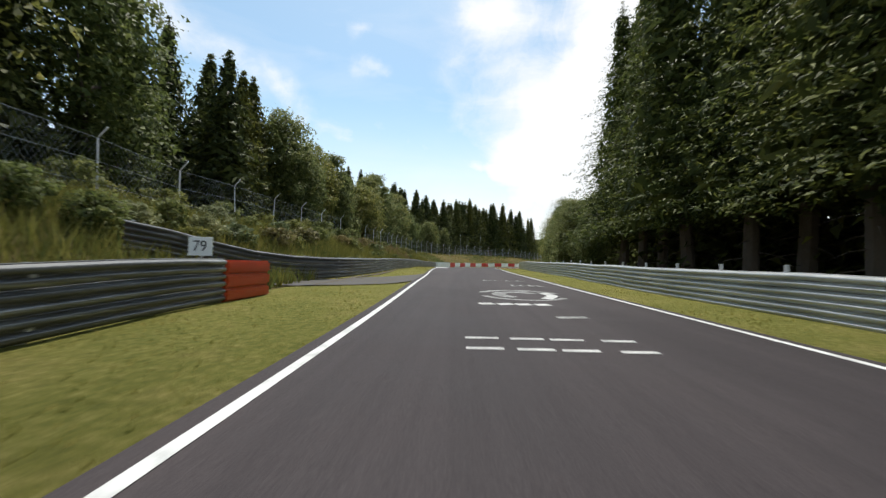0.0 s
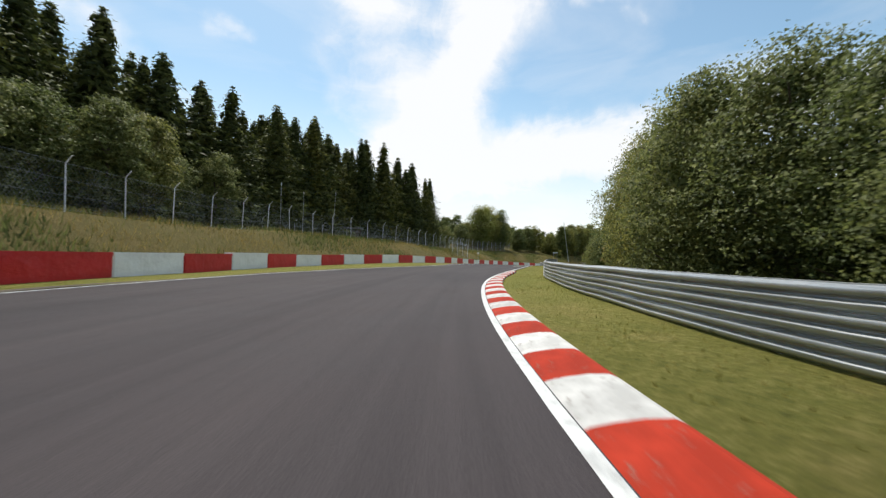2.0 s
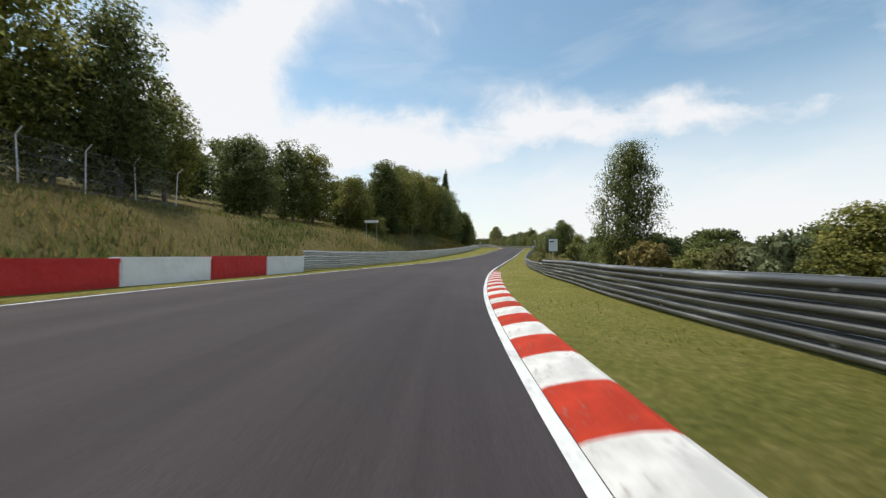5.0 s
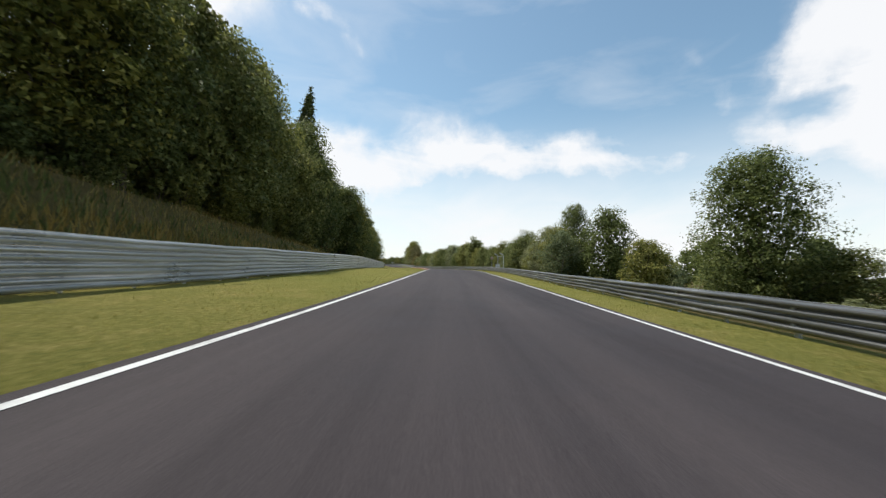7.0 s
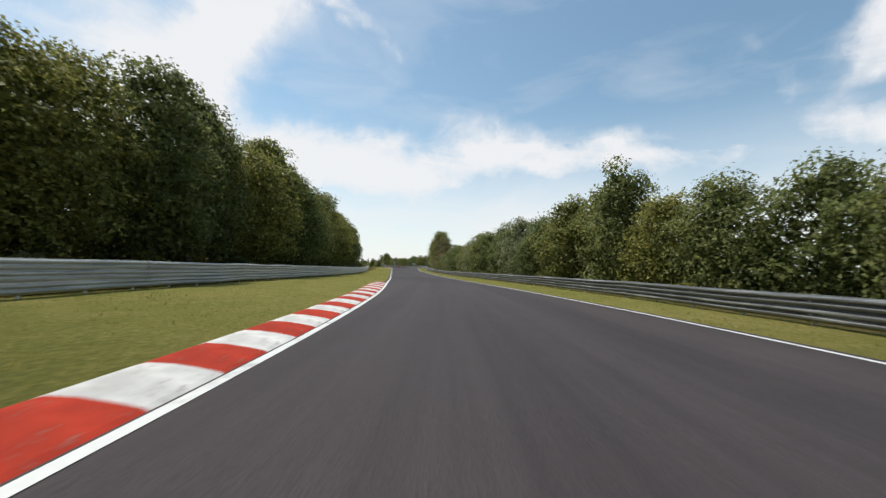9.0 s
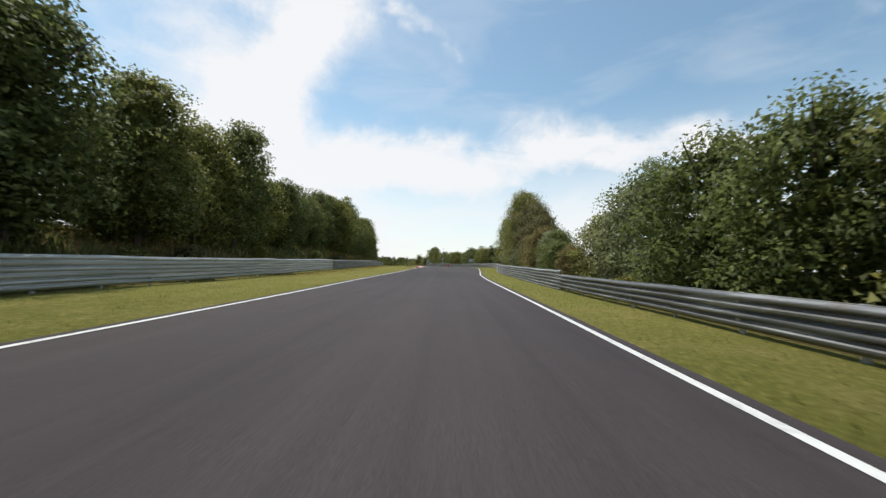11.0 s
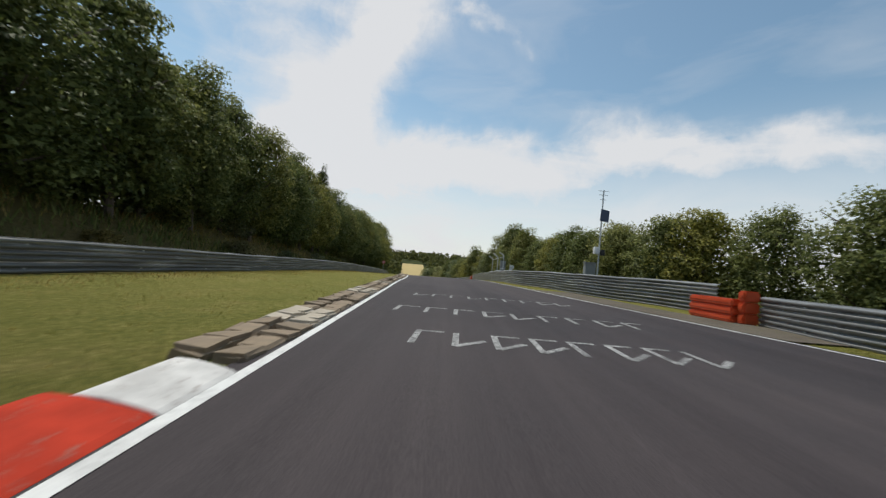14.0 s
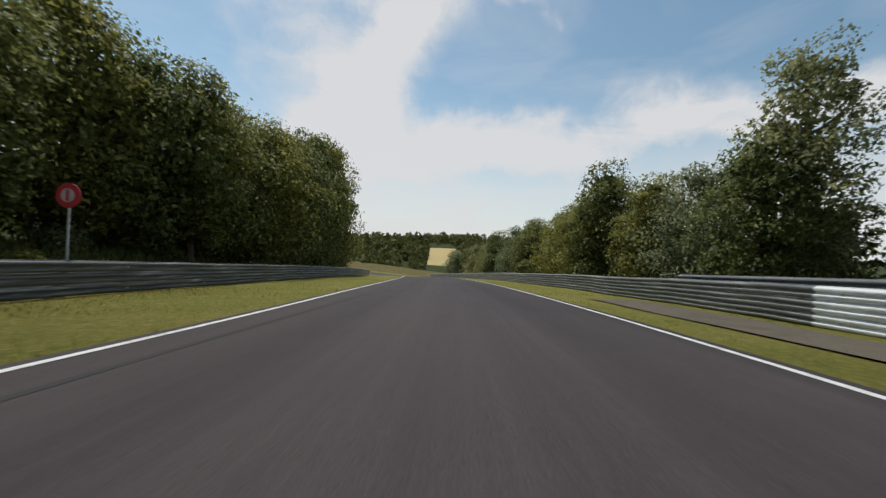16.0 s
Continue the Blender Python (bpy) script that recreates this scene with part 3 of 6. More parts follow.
# ---- ground, road ----
LEFT_COLS = (150.0, 90.0, 60.0, 42.0, 30.0, 22.0, 16.0, 12.0, 9.0, 7.0, 5.0, 3.5, 2.2, 1.2, 0.4)
RIGHT_COLS = (0.4, 1.2, 2.5, 4.0, 6.0, 9.0, 14.0, 22.0, 34.0, 50.0, 95.0)


def ground_columns(s):
    a, b, l, r = rail_left(s), rail_r(s), left_of(s), right_of(s)
    cols = [a - c for c in LEFT_COLS]
    cols += [a + (l - 0.05 - a) * k / 5 for k in range(6)]
    cols += [l + 0.35, (l + r) / 2, r - 0.35]
    cols += [r + 0.05 + (b - r - 0.05) * k / 5 for k in range(6)]
    return cols + [b + c for c in RIGHT_COLS]


def country(x, y):
    """Height of the wide country at x, y: rolling, with hills farther off and one field-covered rise shaped to fit the
    camera's view.
    """
    radius = math.hypot(x - 200, y - 260)
    up = -11.0 + 14.0 * noise.noise((x * 0.002, y * 0.002, 1.0)) * ease((radius - 300) / 500) + ease((radius - 420) / 900) * 26
    up -= 12.0 * math.exp(-((x - 500) ** 2 + (y - 640) ** 2) / (2 * 90.0 ** 2))
    return up + 14.3 * math.exp(-((x - 560) ** 2 + (y - 735) ** 2) / (2 * 75.0 ** 2))


def build_ground():
    verts, faces = [], []
    count = 300
    for i in range(count + 1):
        s = S0 + (S_END - S0) * i / count
        cols = ground_columns(s)
        w = len(cols)
        edge = [spot(s, n) for n in cols]
        # the outer rims run down into the wide country
        for k in (0, w - 1):
            edge[k].z = country(edge[k].x, edge[k].y) - 1.5
        verts += edge
    for i in range(count):
        for k in range(w - 1):
            a = i * w + k
            faces.append((a, a + 1, a + w + 1, a + w))
    # the wide country round it, lower than the strip along the road, rolling up to hills
    base = len(verts)
    rings, spokes = 26, 72
    centre = Vector((200.0, 260.0, 0.0))
    for j in range(rings):
        radius = 2600.0 * (j / (rings - 1)) ** 2.2
        for k in range(spokes):
            a = 2 * math.pi * k / spokes
            p = centre + Vector((math.cos(a), math.sin(a), 0)) * radius
            z = country(p.x, p.y)
            verts.append(Vector((p.x, p.y, z)))
    for j in range(rings - 1):
        for k in range(spokes):
            a, b = base + j * spokes + k, base + j * spokes + (k + 1) % spokes
            faces.append((a, b, b + spokes, a + spokes))
    me = mesh_of("ground", verts, faces, TURF, True)
    me.materials.append(FOREST_FLOOR)
    me.materials.append(ROUGH_BANK)
    strip = count * (w - 1)
    me.polygons.foreach_set("material_index", [1 if i >= strip else 2 if i % (w - 1) < len(LEFT_COLS) - 1 or i % (w - 1) > w - 1 - len(RIGHT_COLS) else 0 for i in range(len(me.polygons))])
    ob = new("ground", me)
    tagged(ob, "mown green and straw-coloured turf beside the track, rising to grassy banks", "ground", kind="structure")
    return ob


build_ground()


def road_columns(s):
    l, r = left_of(s), right_of(s)
    return [l - 0.25] + [l + (r - l) * k / 8 for k in range(9)] + [r + 0.25]


road = ribbon("road", ASPHALT, S0, S_END - 1, road_columns, 1.5)
tagged(road, "dark grey worn asphalt race track with patches", "road", kind="structure")


def side_line(s0, s1, side, width=0.12):
    at = left_of if side < 0 else right_of
    ob = ribbon("edge_line", LINE, s0, s1, lambda s: [at(s) - width / 2, at(s) + width / 2], 1.5, 0.006)
    return tagged(ob, "worn white painted line along the asphalt edge", "road marking", "edge lines", "structure")


side_line(-50, 690, -1)
side_line(-50, 690, 1)

# ---- guardrails ----
# the double wave of a beam, depth and height: two flat ridges, a deep valley and a rolled lip on top
W_SHAPE = [(0.0, 0.0), (-0.072, 0.040), (-0.083, 0.056), (-0.083, 0.096), (-0.076, 0.108), (-0.010, 0.136), (-0.004, 0.150), (-0.004, 0.170),
           (-0.072, 0.200), (-0.083, 0.214), (-0.083, 0.256), (-0.074, 0.268), (-0.012, 0.296), (0.0, 0.302), (0.0, 0.316), (0.045, 0.322)]
# bends tight enough to show as creases
W_CREASE = {3, 5, 7, 11, 14}


def post_mesh(height):
    bm = bmesh.new()
    box(bm, -0.03, -0.05, -0.5, 0.03, 0.05, height, 0.008)
    me = bpy.data.meshes.new("post")
    bm.to_mesh(me)
    bm.free()
    me.materials.append(STEEL)
    return me


def bolt_mesh():
    bm = bmesh.new()
    box(bm, -0.025, -0.035, -0.025, 0.025, 0.035, 0.025, 0.008)
    me = bpy.data.meshes.new("bolt")
    bm.to_mesh(me)
    bm.free()
    me.materials.append(STEEL)
    return me


BOLT = bolt_mesh()


def guardrail(s0, s1, offset, side, beams, foot, label, tall=0.0, material=None):
    """Stacked corrugated beams on posts; side -1 stands left of the road, +1 right."""
    root = thing("guardrail", label, "guardrail", kind="structure")
    count = max(2, int((s1 - s0) / 1.4))
    for b in range(beams):
        verts, faces = [], []
        # a crease keeps two rows of points, so that the sheet shades as folded there
        outline = [p for k, p in enumerate(W_SHAPE) for _ in range(2 if k in W_CREASE else 1)]
        w = len(outline)
        for i in range(count + 1):
            s = s0 + (s1 - s0) * i / count
            n = offset(s)
            lift = 0.012 * noise.noise((s * 0.35, side * 3.0, b * 1.7))
            push = 0.02 * noise.noise((s * 0.2, side * 5.0, b * 0.6))
            lap = 0.005 if i % 3 == 0 else 0.0
            base = spot(s, n)
            _, _, right = axes(s)
            z0 = (foot(s) if callable(foot) else foot) + b * 0.325
            verts += [base + right * ((x - lap + push) * side) + Vector((0, 0, z0 + z + lift)) for x, z in outline]
        for i in range(count):
            for k in range(w - 1):
                if outline[k] == outline[k + 1]:
                    continue
                a = i * w + k
                faces.append((a, a + 1, a + w + 1, a + w))
        part("rail", mesh_of("rail", verts, faces, material or ZINC, True), None, root)
    top = (min(foot(s0), foot(s1)) if callable(foot) else foot) + beams * 0.325 + tall
    me = post_mesh(top)
    s = s0 + 0.4
    while s < s1:
        ob = new("post", me)
        ob.parent = root
        ob.matrix_world = Matrix.Translation(spot(s, offset(s) + side * 0.07)) @ pose(0, 0, 0, 0, 0, heading(s))
        if int(s / 2.0) % 2 == 0:
            for b in {0, beams - 1}:
                z = (foot(s) if callable(foot) else foot) + b * 0.325 + 0.155
                ob = new("bolt", BOLT)
                ob.parent = root
                ob.matrix_world = Matrix.Translation(spot(s, offset(s) - side * 0.012, z)) @ pose(0, 0, 0, 0, 0, heading(s))
        s += 2.0
    return root


# left rails in the dark zinc carry their shade as colour
guardrail(-50, 8.4, rail_left, -1, 3, 0.02, "weathered grey triple-beam guardrail on turf, darkened for its own shade", 0.0, ZINC_DARK)
guardrail(9.5, 72.5, lambda s: rail_left(s) - 3.4 * ease((19 - s) / 9.5), -1, 3, 0.05, "weathered steel guardrail below the grassy bank, its shade in the colour", 0.0, ZINC_DARK)
guardrail(203.6, 330, rail_left, -1, 4, lambda s: 0.06 - 0.285 * ease((s - 288) / 40), "light grey corrugated four-beam guardrail along the turf strip", 0.0, ZINC)
guardrail(330, 440, rail_left, -1, 3, 0.10, "grey corrugated triple-beam guardrail along the turf strip", 0.0, ZINC)
guardrail(440, 690, rail_left, -1, 3, 0.02, "dark grey guardrail with the wooded bank's shade in its tone", 0.0, ZINC_DARK)
guardrail(-50, 32, rail_r, 1, 3, -0.04, "bright galvanised triple-beam guardrail with taller posts", 0.16, ZINC_NEW)
guardrail(32, 110, rail_r, 1, 3, lambda s: -0.04 + 0.06 * ease((s - 32) / 15), "galvanised triple-beam guardrail with bright upper edges")
guardrail(110, 205, rail_r, 1, 3, 0.02, "dark dull triple-beam guardrail with a bright top edge", 0.0, ZINC_DARK)
guardrail(205, 420, rail_r, 1, 2, 0.10, "dark slate-grey double-beam guardrail in front of bushes", 0.0, ZINC_DARK)
guardrail(420, 522.2, rail_r, 1, 3, -0.04, "weathered grey guardrail beside a narrow turf strip", 0.0, ZINC_MID)
guardrail(524.7, 588.4, rail_r, 1, 4, -0.05, "tall grey four-beam guardrail with rust stains", 0.0, ZINC_MID)
guardrail(590.6, 593.6, lambda s: rail_r(s) + 0.1, 1, 3, 0.0, "white-painted guardrail end section", 0.0, WHITE_BLOCK)
guardrail(593.6, 690, lambda s: rail_r(s) + 0.1, 1, 3, 0.0, "galvanised guardrail running down the slope", 0.0, ZINC_MID)
guardrail(582, 600, lambda s: rail_r(s) + 0.9, 1, 3, 0.15, "short guardrail overlapping behind the orange barrier", 0.0, ZINC_MID)
guardrail(561, 577, lambda s: rail_r(s) + 2.0, 1, 1, 0.35, "single-beam guardrail on a grassy mound", 0.0)


def wall_blocks():
    """Heavy blocks, 4 m each, painted white and red in turn."""
    root = thing("block_wall", "red and white painted safety wall of long blocks on grass", "safety wall", kind="structure")
    meshes = []
    for material in (WHITE_BLOCK, RED_BLOCK):
        bm = bmesh.new()
        box(bm, -0.995, -0.28, -0.12, 0.995, 0.28, 1.0, 0.03)
        # the sheet over the top edge sags a little
        box(bm, -0.99, 0.275, 0.86, 0.99, 0.296, 1.012, 0.006)
        me = bpy.data.meshes.new("block")
        bm.to_mesh(me)
        bm.free()
        me.materials.append(material)
        meshes.append(me)
    rng = random.Random(5)
    joint = table((-3, 72.7), (0, 83.5), (10, 119.5), (20, 156.1), (24, 171.2), (26, 179.7), (28, 188.3), (30, 196.0), (32, 203.4))
    for k in range(-3, 32):
        s, t = joint(k), joint(k + 1)
        a, b = spot(s, rail_left(s)), spot(t, rail_left(t))
        d = b - a
        ob = new("block", meshes[1 if k % 2 == 0 and k > -1 else 0])
        ob.parent = root
        turn = math.degrees(math.atan2(d.y, d.x)) + 180 + rng.uniform(-0.5, 0.5)
        ob.matrix_world = Matrix.Translation((a + b) / 2 + Vector((0, 0, rng.uniform(-0.02, 0.03)))) @ pose(0, 0, 0, 0, math.degrees(math.atan2(d.z, d.xy.length)), turn)
        ob.scale = (d.length / 2.0, 1.0, rng.uniform(0.97, 1.04))
    return root


wall_blocks()


def kerb(s0, s1, side, label, wide=1.0):
    """Humped kerb blocks, a metre each."""
    root = thing("kerb", label, "kerb", kind="structure")
    meshes = []
    for material in (RED_KERB, WHITE_KERB):
        prof = ((0.10, 0.0), (0.16, 0.022), (0.36, 0.055), (0.62, 0.085), (0.86, 0.09), (0.96, 0.06), (0.98, -0.15), (0.10, -0.15))
        verts = [(x, y, z) for y in (-0.475, 0.0, 0.475) for x, z in prof]
        w = len(prof)
        faces = [(j * w + k, j * w + (k + 1) % w, (j + 1) * w + (k + 1) % w, (j + 1) * w + k) for j in range(2) for k in range(w)]
        faces += [tuple(range(w)), tuple(range(2 * w, 3 * w))[::-1]]
        meshes.append(mesh_of("block", verts, faces, material))
    at = left_of if side < 0 else right_of
    s, k = s0, 0
    while s < s1 - 0.5:
        a, b = spot(s, at(s), 0, True), spot(s + 0.96, at(s + 0.96), 0, True)
        d = b - a
        grow = min(1.0, 0.45 + 0.2 * min(k, (s1 - s) / 0.96))
        ob = new("block", meshes[k % 2])
        ob.parent = root
        ob.matrix_world = Matrix.Translation((a + b) / 2) @ pose(0, 0, 0, math.degrees(math.atan2(d.z, d.xy.length)), 0, math.degrees(math.atan2(-d.x, d.y)))
        ob.scale = (side * grow * wide, d.length / 0.955, 1.0)
        s += 0.96
        k += 1
    return root


kerb(57.5, 104, 1, "worn red and white striped kerb along the asphalt edge", 0.78)
kerb(163, 207, 1, "red and white striped kerb on the inside of the bend", 0.74)
kerb(311, 354, -1, "freshly painted red and white kerb beside turf")
kerb(460, 514, -1, "red and white kerb with chipped paint beside turf")


def cobble_kerb(s0, s1):
    root = thing("stone_kerb", "rough brown stone kerb with flaking whitewash", "kerb", kind="structure")
    rng = random.Random(8)
    shapes = []
    for material in (COBBLE, COBBLE_WHITE, COBBLE):
        for _ in range(3):
            bm = bmesh.new()
            box(bm, -0.20, -0.26, -0.12, 0.20, 0.26, 0.07, 0.035)
            for v in bm.verts:
                v.co += Vector((rng.uniform(-1, 1), rng.uniform(-1, 1), rng.uniform(-1, 1))) * 0.025
            me = bpy.data.meshes.new("stone")
            bm.to_mesh(me)
            bm.free()
            me.materials.append(material)
            shapes.append(me)
    s = s0
    while s < s1:
        for row in (0.30, 0.72):
            ob = new("stone", shapes[rng.randrange(3) + (3 if int((s - s0) / 1.6) % 4 == 1 else 0)])
            ob.parent = root
            ob.matrix_world = Matrix.Translation(spot(s, left_of(s) - row, -0.015 + 0.07 * row, True)) @ pose(0, 0, 0, rng.uniform(-4, 4), rng.uniform(-3, 9), heading(s) + rng.uniform(-6, 6))
            ob.scale = (rng.uniform(0.85, 1.05), rng.uniform(0.93, 1.03), rng.uniform(0.8, 1.1))
        s += 0.5
    return root


cobble_kerb(514.3, 561)

# ---- bare strips beside the asphalt ----
for s0, s1, n_of, kind_label in (
    (113, 152, lambda s: [left_of(s) - 0.12 - 1.7 * ease((s - 113) / 12) * ease((152 - s) / 14), left_of(s) - 0.1], "dusty gravel strip outside the white line"),
    (60, 112, lambda s: [left_of(s) - 0.5, left_of(s) - 0.1], "thin dusty strip outside the white line"),
    (519, 534, lambda s: [right_of(s) + 0.1, right_of(s) + 1.0, right_of(s) + 2.4], "gravel opening beside the track"),
    (588, 600, lambda s: [right_of(s) + 1.8, right_of(s) + 3.6], "gravel opening beside the track"),
    (14, 38, lambda s: [rail_left(s) + 0.25, rail_left(s) + 0.3 + 0.3 * ease((38 - s) / 14) * ease((s - 13) / 5)], "trodden earth beside the guardrail end"),
):
    strip = ribbon("gravel_strip", EARTH, s0, s1, lambda s: [n_of(s)[0] + (n_of(s)[-1] - n_of(s)[0]) * k / 5 for k in range(6)], 1.0, 0.035, on_road=False)
    tagged(strip, kind_label, "gravel", kind="structure")

# the paved way that comes in between the guardrail's ends
lane_near, lane_far = table((0, -9.5), (0.4, -6.0), (0.7, -4.0), (0.85, -2.6), (1, -2.05)), table((0, -10.2), (0.35, -5.4), (0.6, -4.3), (0.85, -2.9), (1, -2.4))
lane_s0, lane_s1 = table((0, 11.0), (0.4, 13.0), (0.7, 14.3), (0.85, 15.6), (1, 17.5)), table((0, 15.5), (0.35, 17.2), (0.6, 20.0), (0.85, 23.2), (1, 26.0))
lane_verts = [spot(lane_s0(u) + (lane_s1(u) - lane_s0(u)) * w, lane_near(u) + (lane_far(u) - lane_near(u)) * w, 0.03) for u in np.linspace(0, 1, 17) for w in np.linspace(0, 1, 7)]
lane = new("access_lane", mesh_of("access_lane", lane_verts, [(7 * i + k, 7 * i + k + 1, 7 * i + k + 8, 7 * i + k + 7) for i in range(16) for k in range(6)], DUSTY, True))
tagged(lane, "dusty grey paved way joining the track between guardrail ends", "road", kind="structure")

# ---- paint on the asphalt ----


def stroke(points, width, material, up=0.008):
    """One painted stroke through (s, n) points."""
    verts, faces = [], []
    pts = [Vector((n, s)) for s, n in points]
    for i, p in enumerate(pts):
        d = (pts[min(i + 1, len(pts) - 1)] - pts[max(i - 1, 0)]).normalized()
        e = Vector((d.y, -d.x)) * width / 2
        for q in (p - e, p + e):
            verts.append(spot(q.y, q.x, up, True))
    for i in range(len(pts) - 1):
        faces.append((2 * i, 2 * i + 1, 2 * i + 3, 2 * i + 2))
    return verts, faces, material


def marking(label, strokes, group=""):
    root = thing("road_marking", label, "road marking", group=group, kind="structure")
    for verts, faces, material in strokes:
        part("stroke", mesh_of("stroke", verts, faces, material), None, root)
    return root


def ring(s, n, rs, rn, width, material, a0=0.0, a1=360.0):
    pts = [(s + rs * math.sin(radians(a)), n + rn * math.cos(radians(a))) for a in np.linspace(a0, a1, 33)]
    return stroke(pts, width, material)


def bars(s, n0, n1, depth, count, material, seed, lean=0.0):
    """Unreadable scrawl as plain bars across the road."""
    rng = random.Random(seed)
    out = []
    w = (n1 - n0) / count
    for i in range(count):
        a, b = n0 + i * w + w * 0.12, n0 + (i + 1) * w - w * 0.12
        sh = s + lean * (i - count / 2)
        kind = rng.randrange(3)
        out.append(stroke([(sh, a), (sh + depth, a + 0.05)], 0.10, material))
        if kind != 0:
            out.append(stroke([(sh + depth, a), (sh + depth, b)], 0.10, material))
        if kind != 1:
            out.append(stroke([(sh, a), (sh + depth * 0.5, b)], 0.10, material))
    return out


marking("chalked white bars painted on dark asphalt", [stroke([(q, n0), (q + 0.02, n0 + 0.46)], 0.11, PATCH) for n0 in (0.12, 0.74, 1.28, 1.98) for q in (4.62, 5.22)]
        + [stroke([(7.2, 1.9), (7.3, 2.5)], 0.22, CHALK)])
marking("faded round white emblem painted on the asphalt",
        [ring(11.6, 2.0, 1.5, 1.25, 0.26, CHALK, 20, 160), ring(11.6, 2.0, 1.5, 1.25, 0.20, CHALK, 200, 330), ring(11.6, 1.9, 0.8, 0.6, 0.42, CHALK, 30, 250),
         stroke([(10.5, 2.5), (11.4, 2.9), (12.4, 2.8)], 0.34, PATCH), stroke([(12.2, 1.2), (12.9, 2.4)], 0.22, CHALK)]
        + [stroke([(9.1, n0), (9.2, n0 + 0.36)], 0.34, PATCH) for n0 in (0.55, 1.0, 1.45, 1.9)])
marking("faint white scrawl on the asphalt", bars(15.2, 2.2, 3.6, 0.7, 4, CHALK, 3) + bars(18.5, 1.2, 3.4, 0.6, 4, CHALK, 4))
# the white painted patch where the edge widens
patch = ribbon("painted_patch", PATCH, 43.2, 62, lambda s: [left_of(s) + 0.1, left_of(s) + 0.1 + 1.35 * ease((s - 42.6) / 2.5) * (0.45 + 0.55 * ease((62.5 - s) / 6))], 0.8, 0.007)
tagged(patch, "large white painted patch beside the edge line", "road marking", kind="structure")
marking("dark letters left blank in the white patch", [stroke([(s, left_of(s) + 0.45), (s + 0.9, left_of(s) + 1.1)], 0.16, ASPHALT, 0.011) for s in (45.2, 46.6, 48.2, 50.4, 52.4, 55.0)])
marking("pale yellow painted letters along the edge", [x for i in range(9) for x in bars(116.5 + i * 1.75, 2.2, 3.2, 1.2, 2, CHALK_YELLOW, 20 + i)])
marking("thin white circle drawn across the lane", [ring(124.5, -0.6, 2.6, 2.1, 0.09, CHALK)])
marking("yellow and white painted ring with a filled middle", [ring(134.8, 1.4, 1.3, 1.15, 0.20, CHALK_YELLOW), ring(134.8, 1.4, 0.75, 0.6, 0.14, PATCH), stroke([(134.2, 1.4), (135.4, 1.4)], 0.5, CHALK_YELLOW)])
marking("white painted ring with a star inside", [ring(138.4, 1.2, 1.15, 1.05, 0.15, PATCH), stroke([(137.4, 0.8), (139.4, 1.6)], 0.10, PATCH), stroke([(137.4, 1.6), (139.4, 0.8)], 0.10, PATCH)])
marking("white scrawl in large figures by the edge line", bars(131.0, 2.9, 4.0, 1.3, 2, PATCH, 41) + bars(133.4, 2.8, 3.9, 1.2, 2, PATCH, 42) + bars(136.2, 2.6, 3.6, 1.2, 2, PATCH, 43))
marking("faint white scrawl across the lane", bars(143.5, 0.2, 2.8, 0.7, 6, CHALK, 44) + bars(135.2, -2.2, -1.5, 1.0, 2, CHALK, 45))
marking("faint chalk letters across the lane", bars(147.2, 0.3, 1.0, 0.6, 2, CHALK, 46))
marking("long chalked line across the asphalt", [stroke([(483.6, -1.2), (484.6, 9.0)], 0.14, CHALK)])
marking("faded white letters beside the edge line", [x for i in range(6) for x in bars(465.6 + 0.85 * i, 3.9 + 0.1 * i, 5.2 + 0.1 * i, 0.6, 2, CHALK, 52 + i)])
marking("faint white scrawl across the lane", bars(485.2, 1.9, 4.2, 0.7, 5, CHALK, 71) + bars(482.6, 4.6, 5.8, 0.7, 3, CHALK, 72))
marking("thin chalked line across the asphalt", [stroke([(474.4, -1.0), (475.0, 7.6)], 0.10, CHALK)])
marking("thin chalked line across the asphalt", [stroke([(479.5, -1.0), (480.1, 8.4)], 0.09, CHALK)])
for s, n0, n1, seed, count in ((503.0, 0.2, 3.2, 61, 5), (507.5, -0.2, 4.4, 62, 8), (511.0, -0.4, 4.2, 63, 7), (515.6, -0.6, 4.3, 64, 8), (519.0, -1.3, 5.0, 65, 9), (523.6, -1.2, 4.6, 66, 9)):
    marking("row of faded chalk letters across the track", bars(s, n0, n1, 1.0, count, CHALK, seed), "chalk rows")


def road_words(text, s, n, size):
    data = bpy.data.curves.new("letters", "FONT")
    data.body, data.size, data.extrude, data.align_x = text, size, 0.002, "CENTER"
    data.space_character = 1.2
    data.materials.append(CHALK)
    ob = new("road_letters", data)
    _, _, right = axes(s)
    ob.matrix_world = Matrix.Translation(spot(s, n, 0.012, True)) @ pose(0, 0, 0, 0, math.degrees(-math.atan(bank(s))), heading(s))
    return tagged(ob, "word chalked in white capitals across the asphalt", "road marking", kind="structure")


road_words("GAST", 472.3, 2.3, 1.8)
# long dark tyre traces
for s0, s1, n0, n1 in ((100, 128, 2.2, 2.0), (101, 127, 3.0, 2.7), (585, 640, -3.2, -1.2)):
    trace = ribbon("tyre_trace", RUBBER, s0, s1, lambda s: [n0 + (n1 - n0) * ease((s - s0) / (s1 - s0)) - 0.055, n0 + (n1 - n0) * ease((s - s0) / (s1 - s0)) + 0.055], 1.5, 0.004)
    tagged(trace, "dark rubber tyre trace on the asphalt", "tyre mark", "tyre traces", "structure")


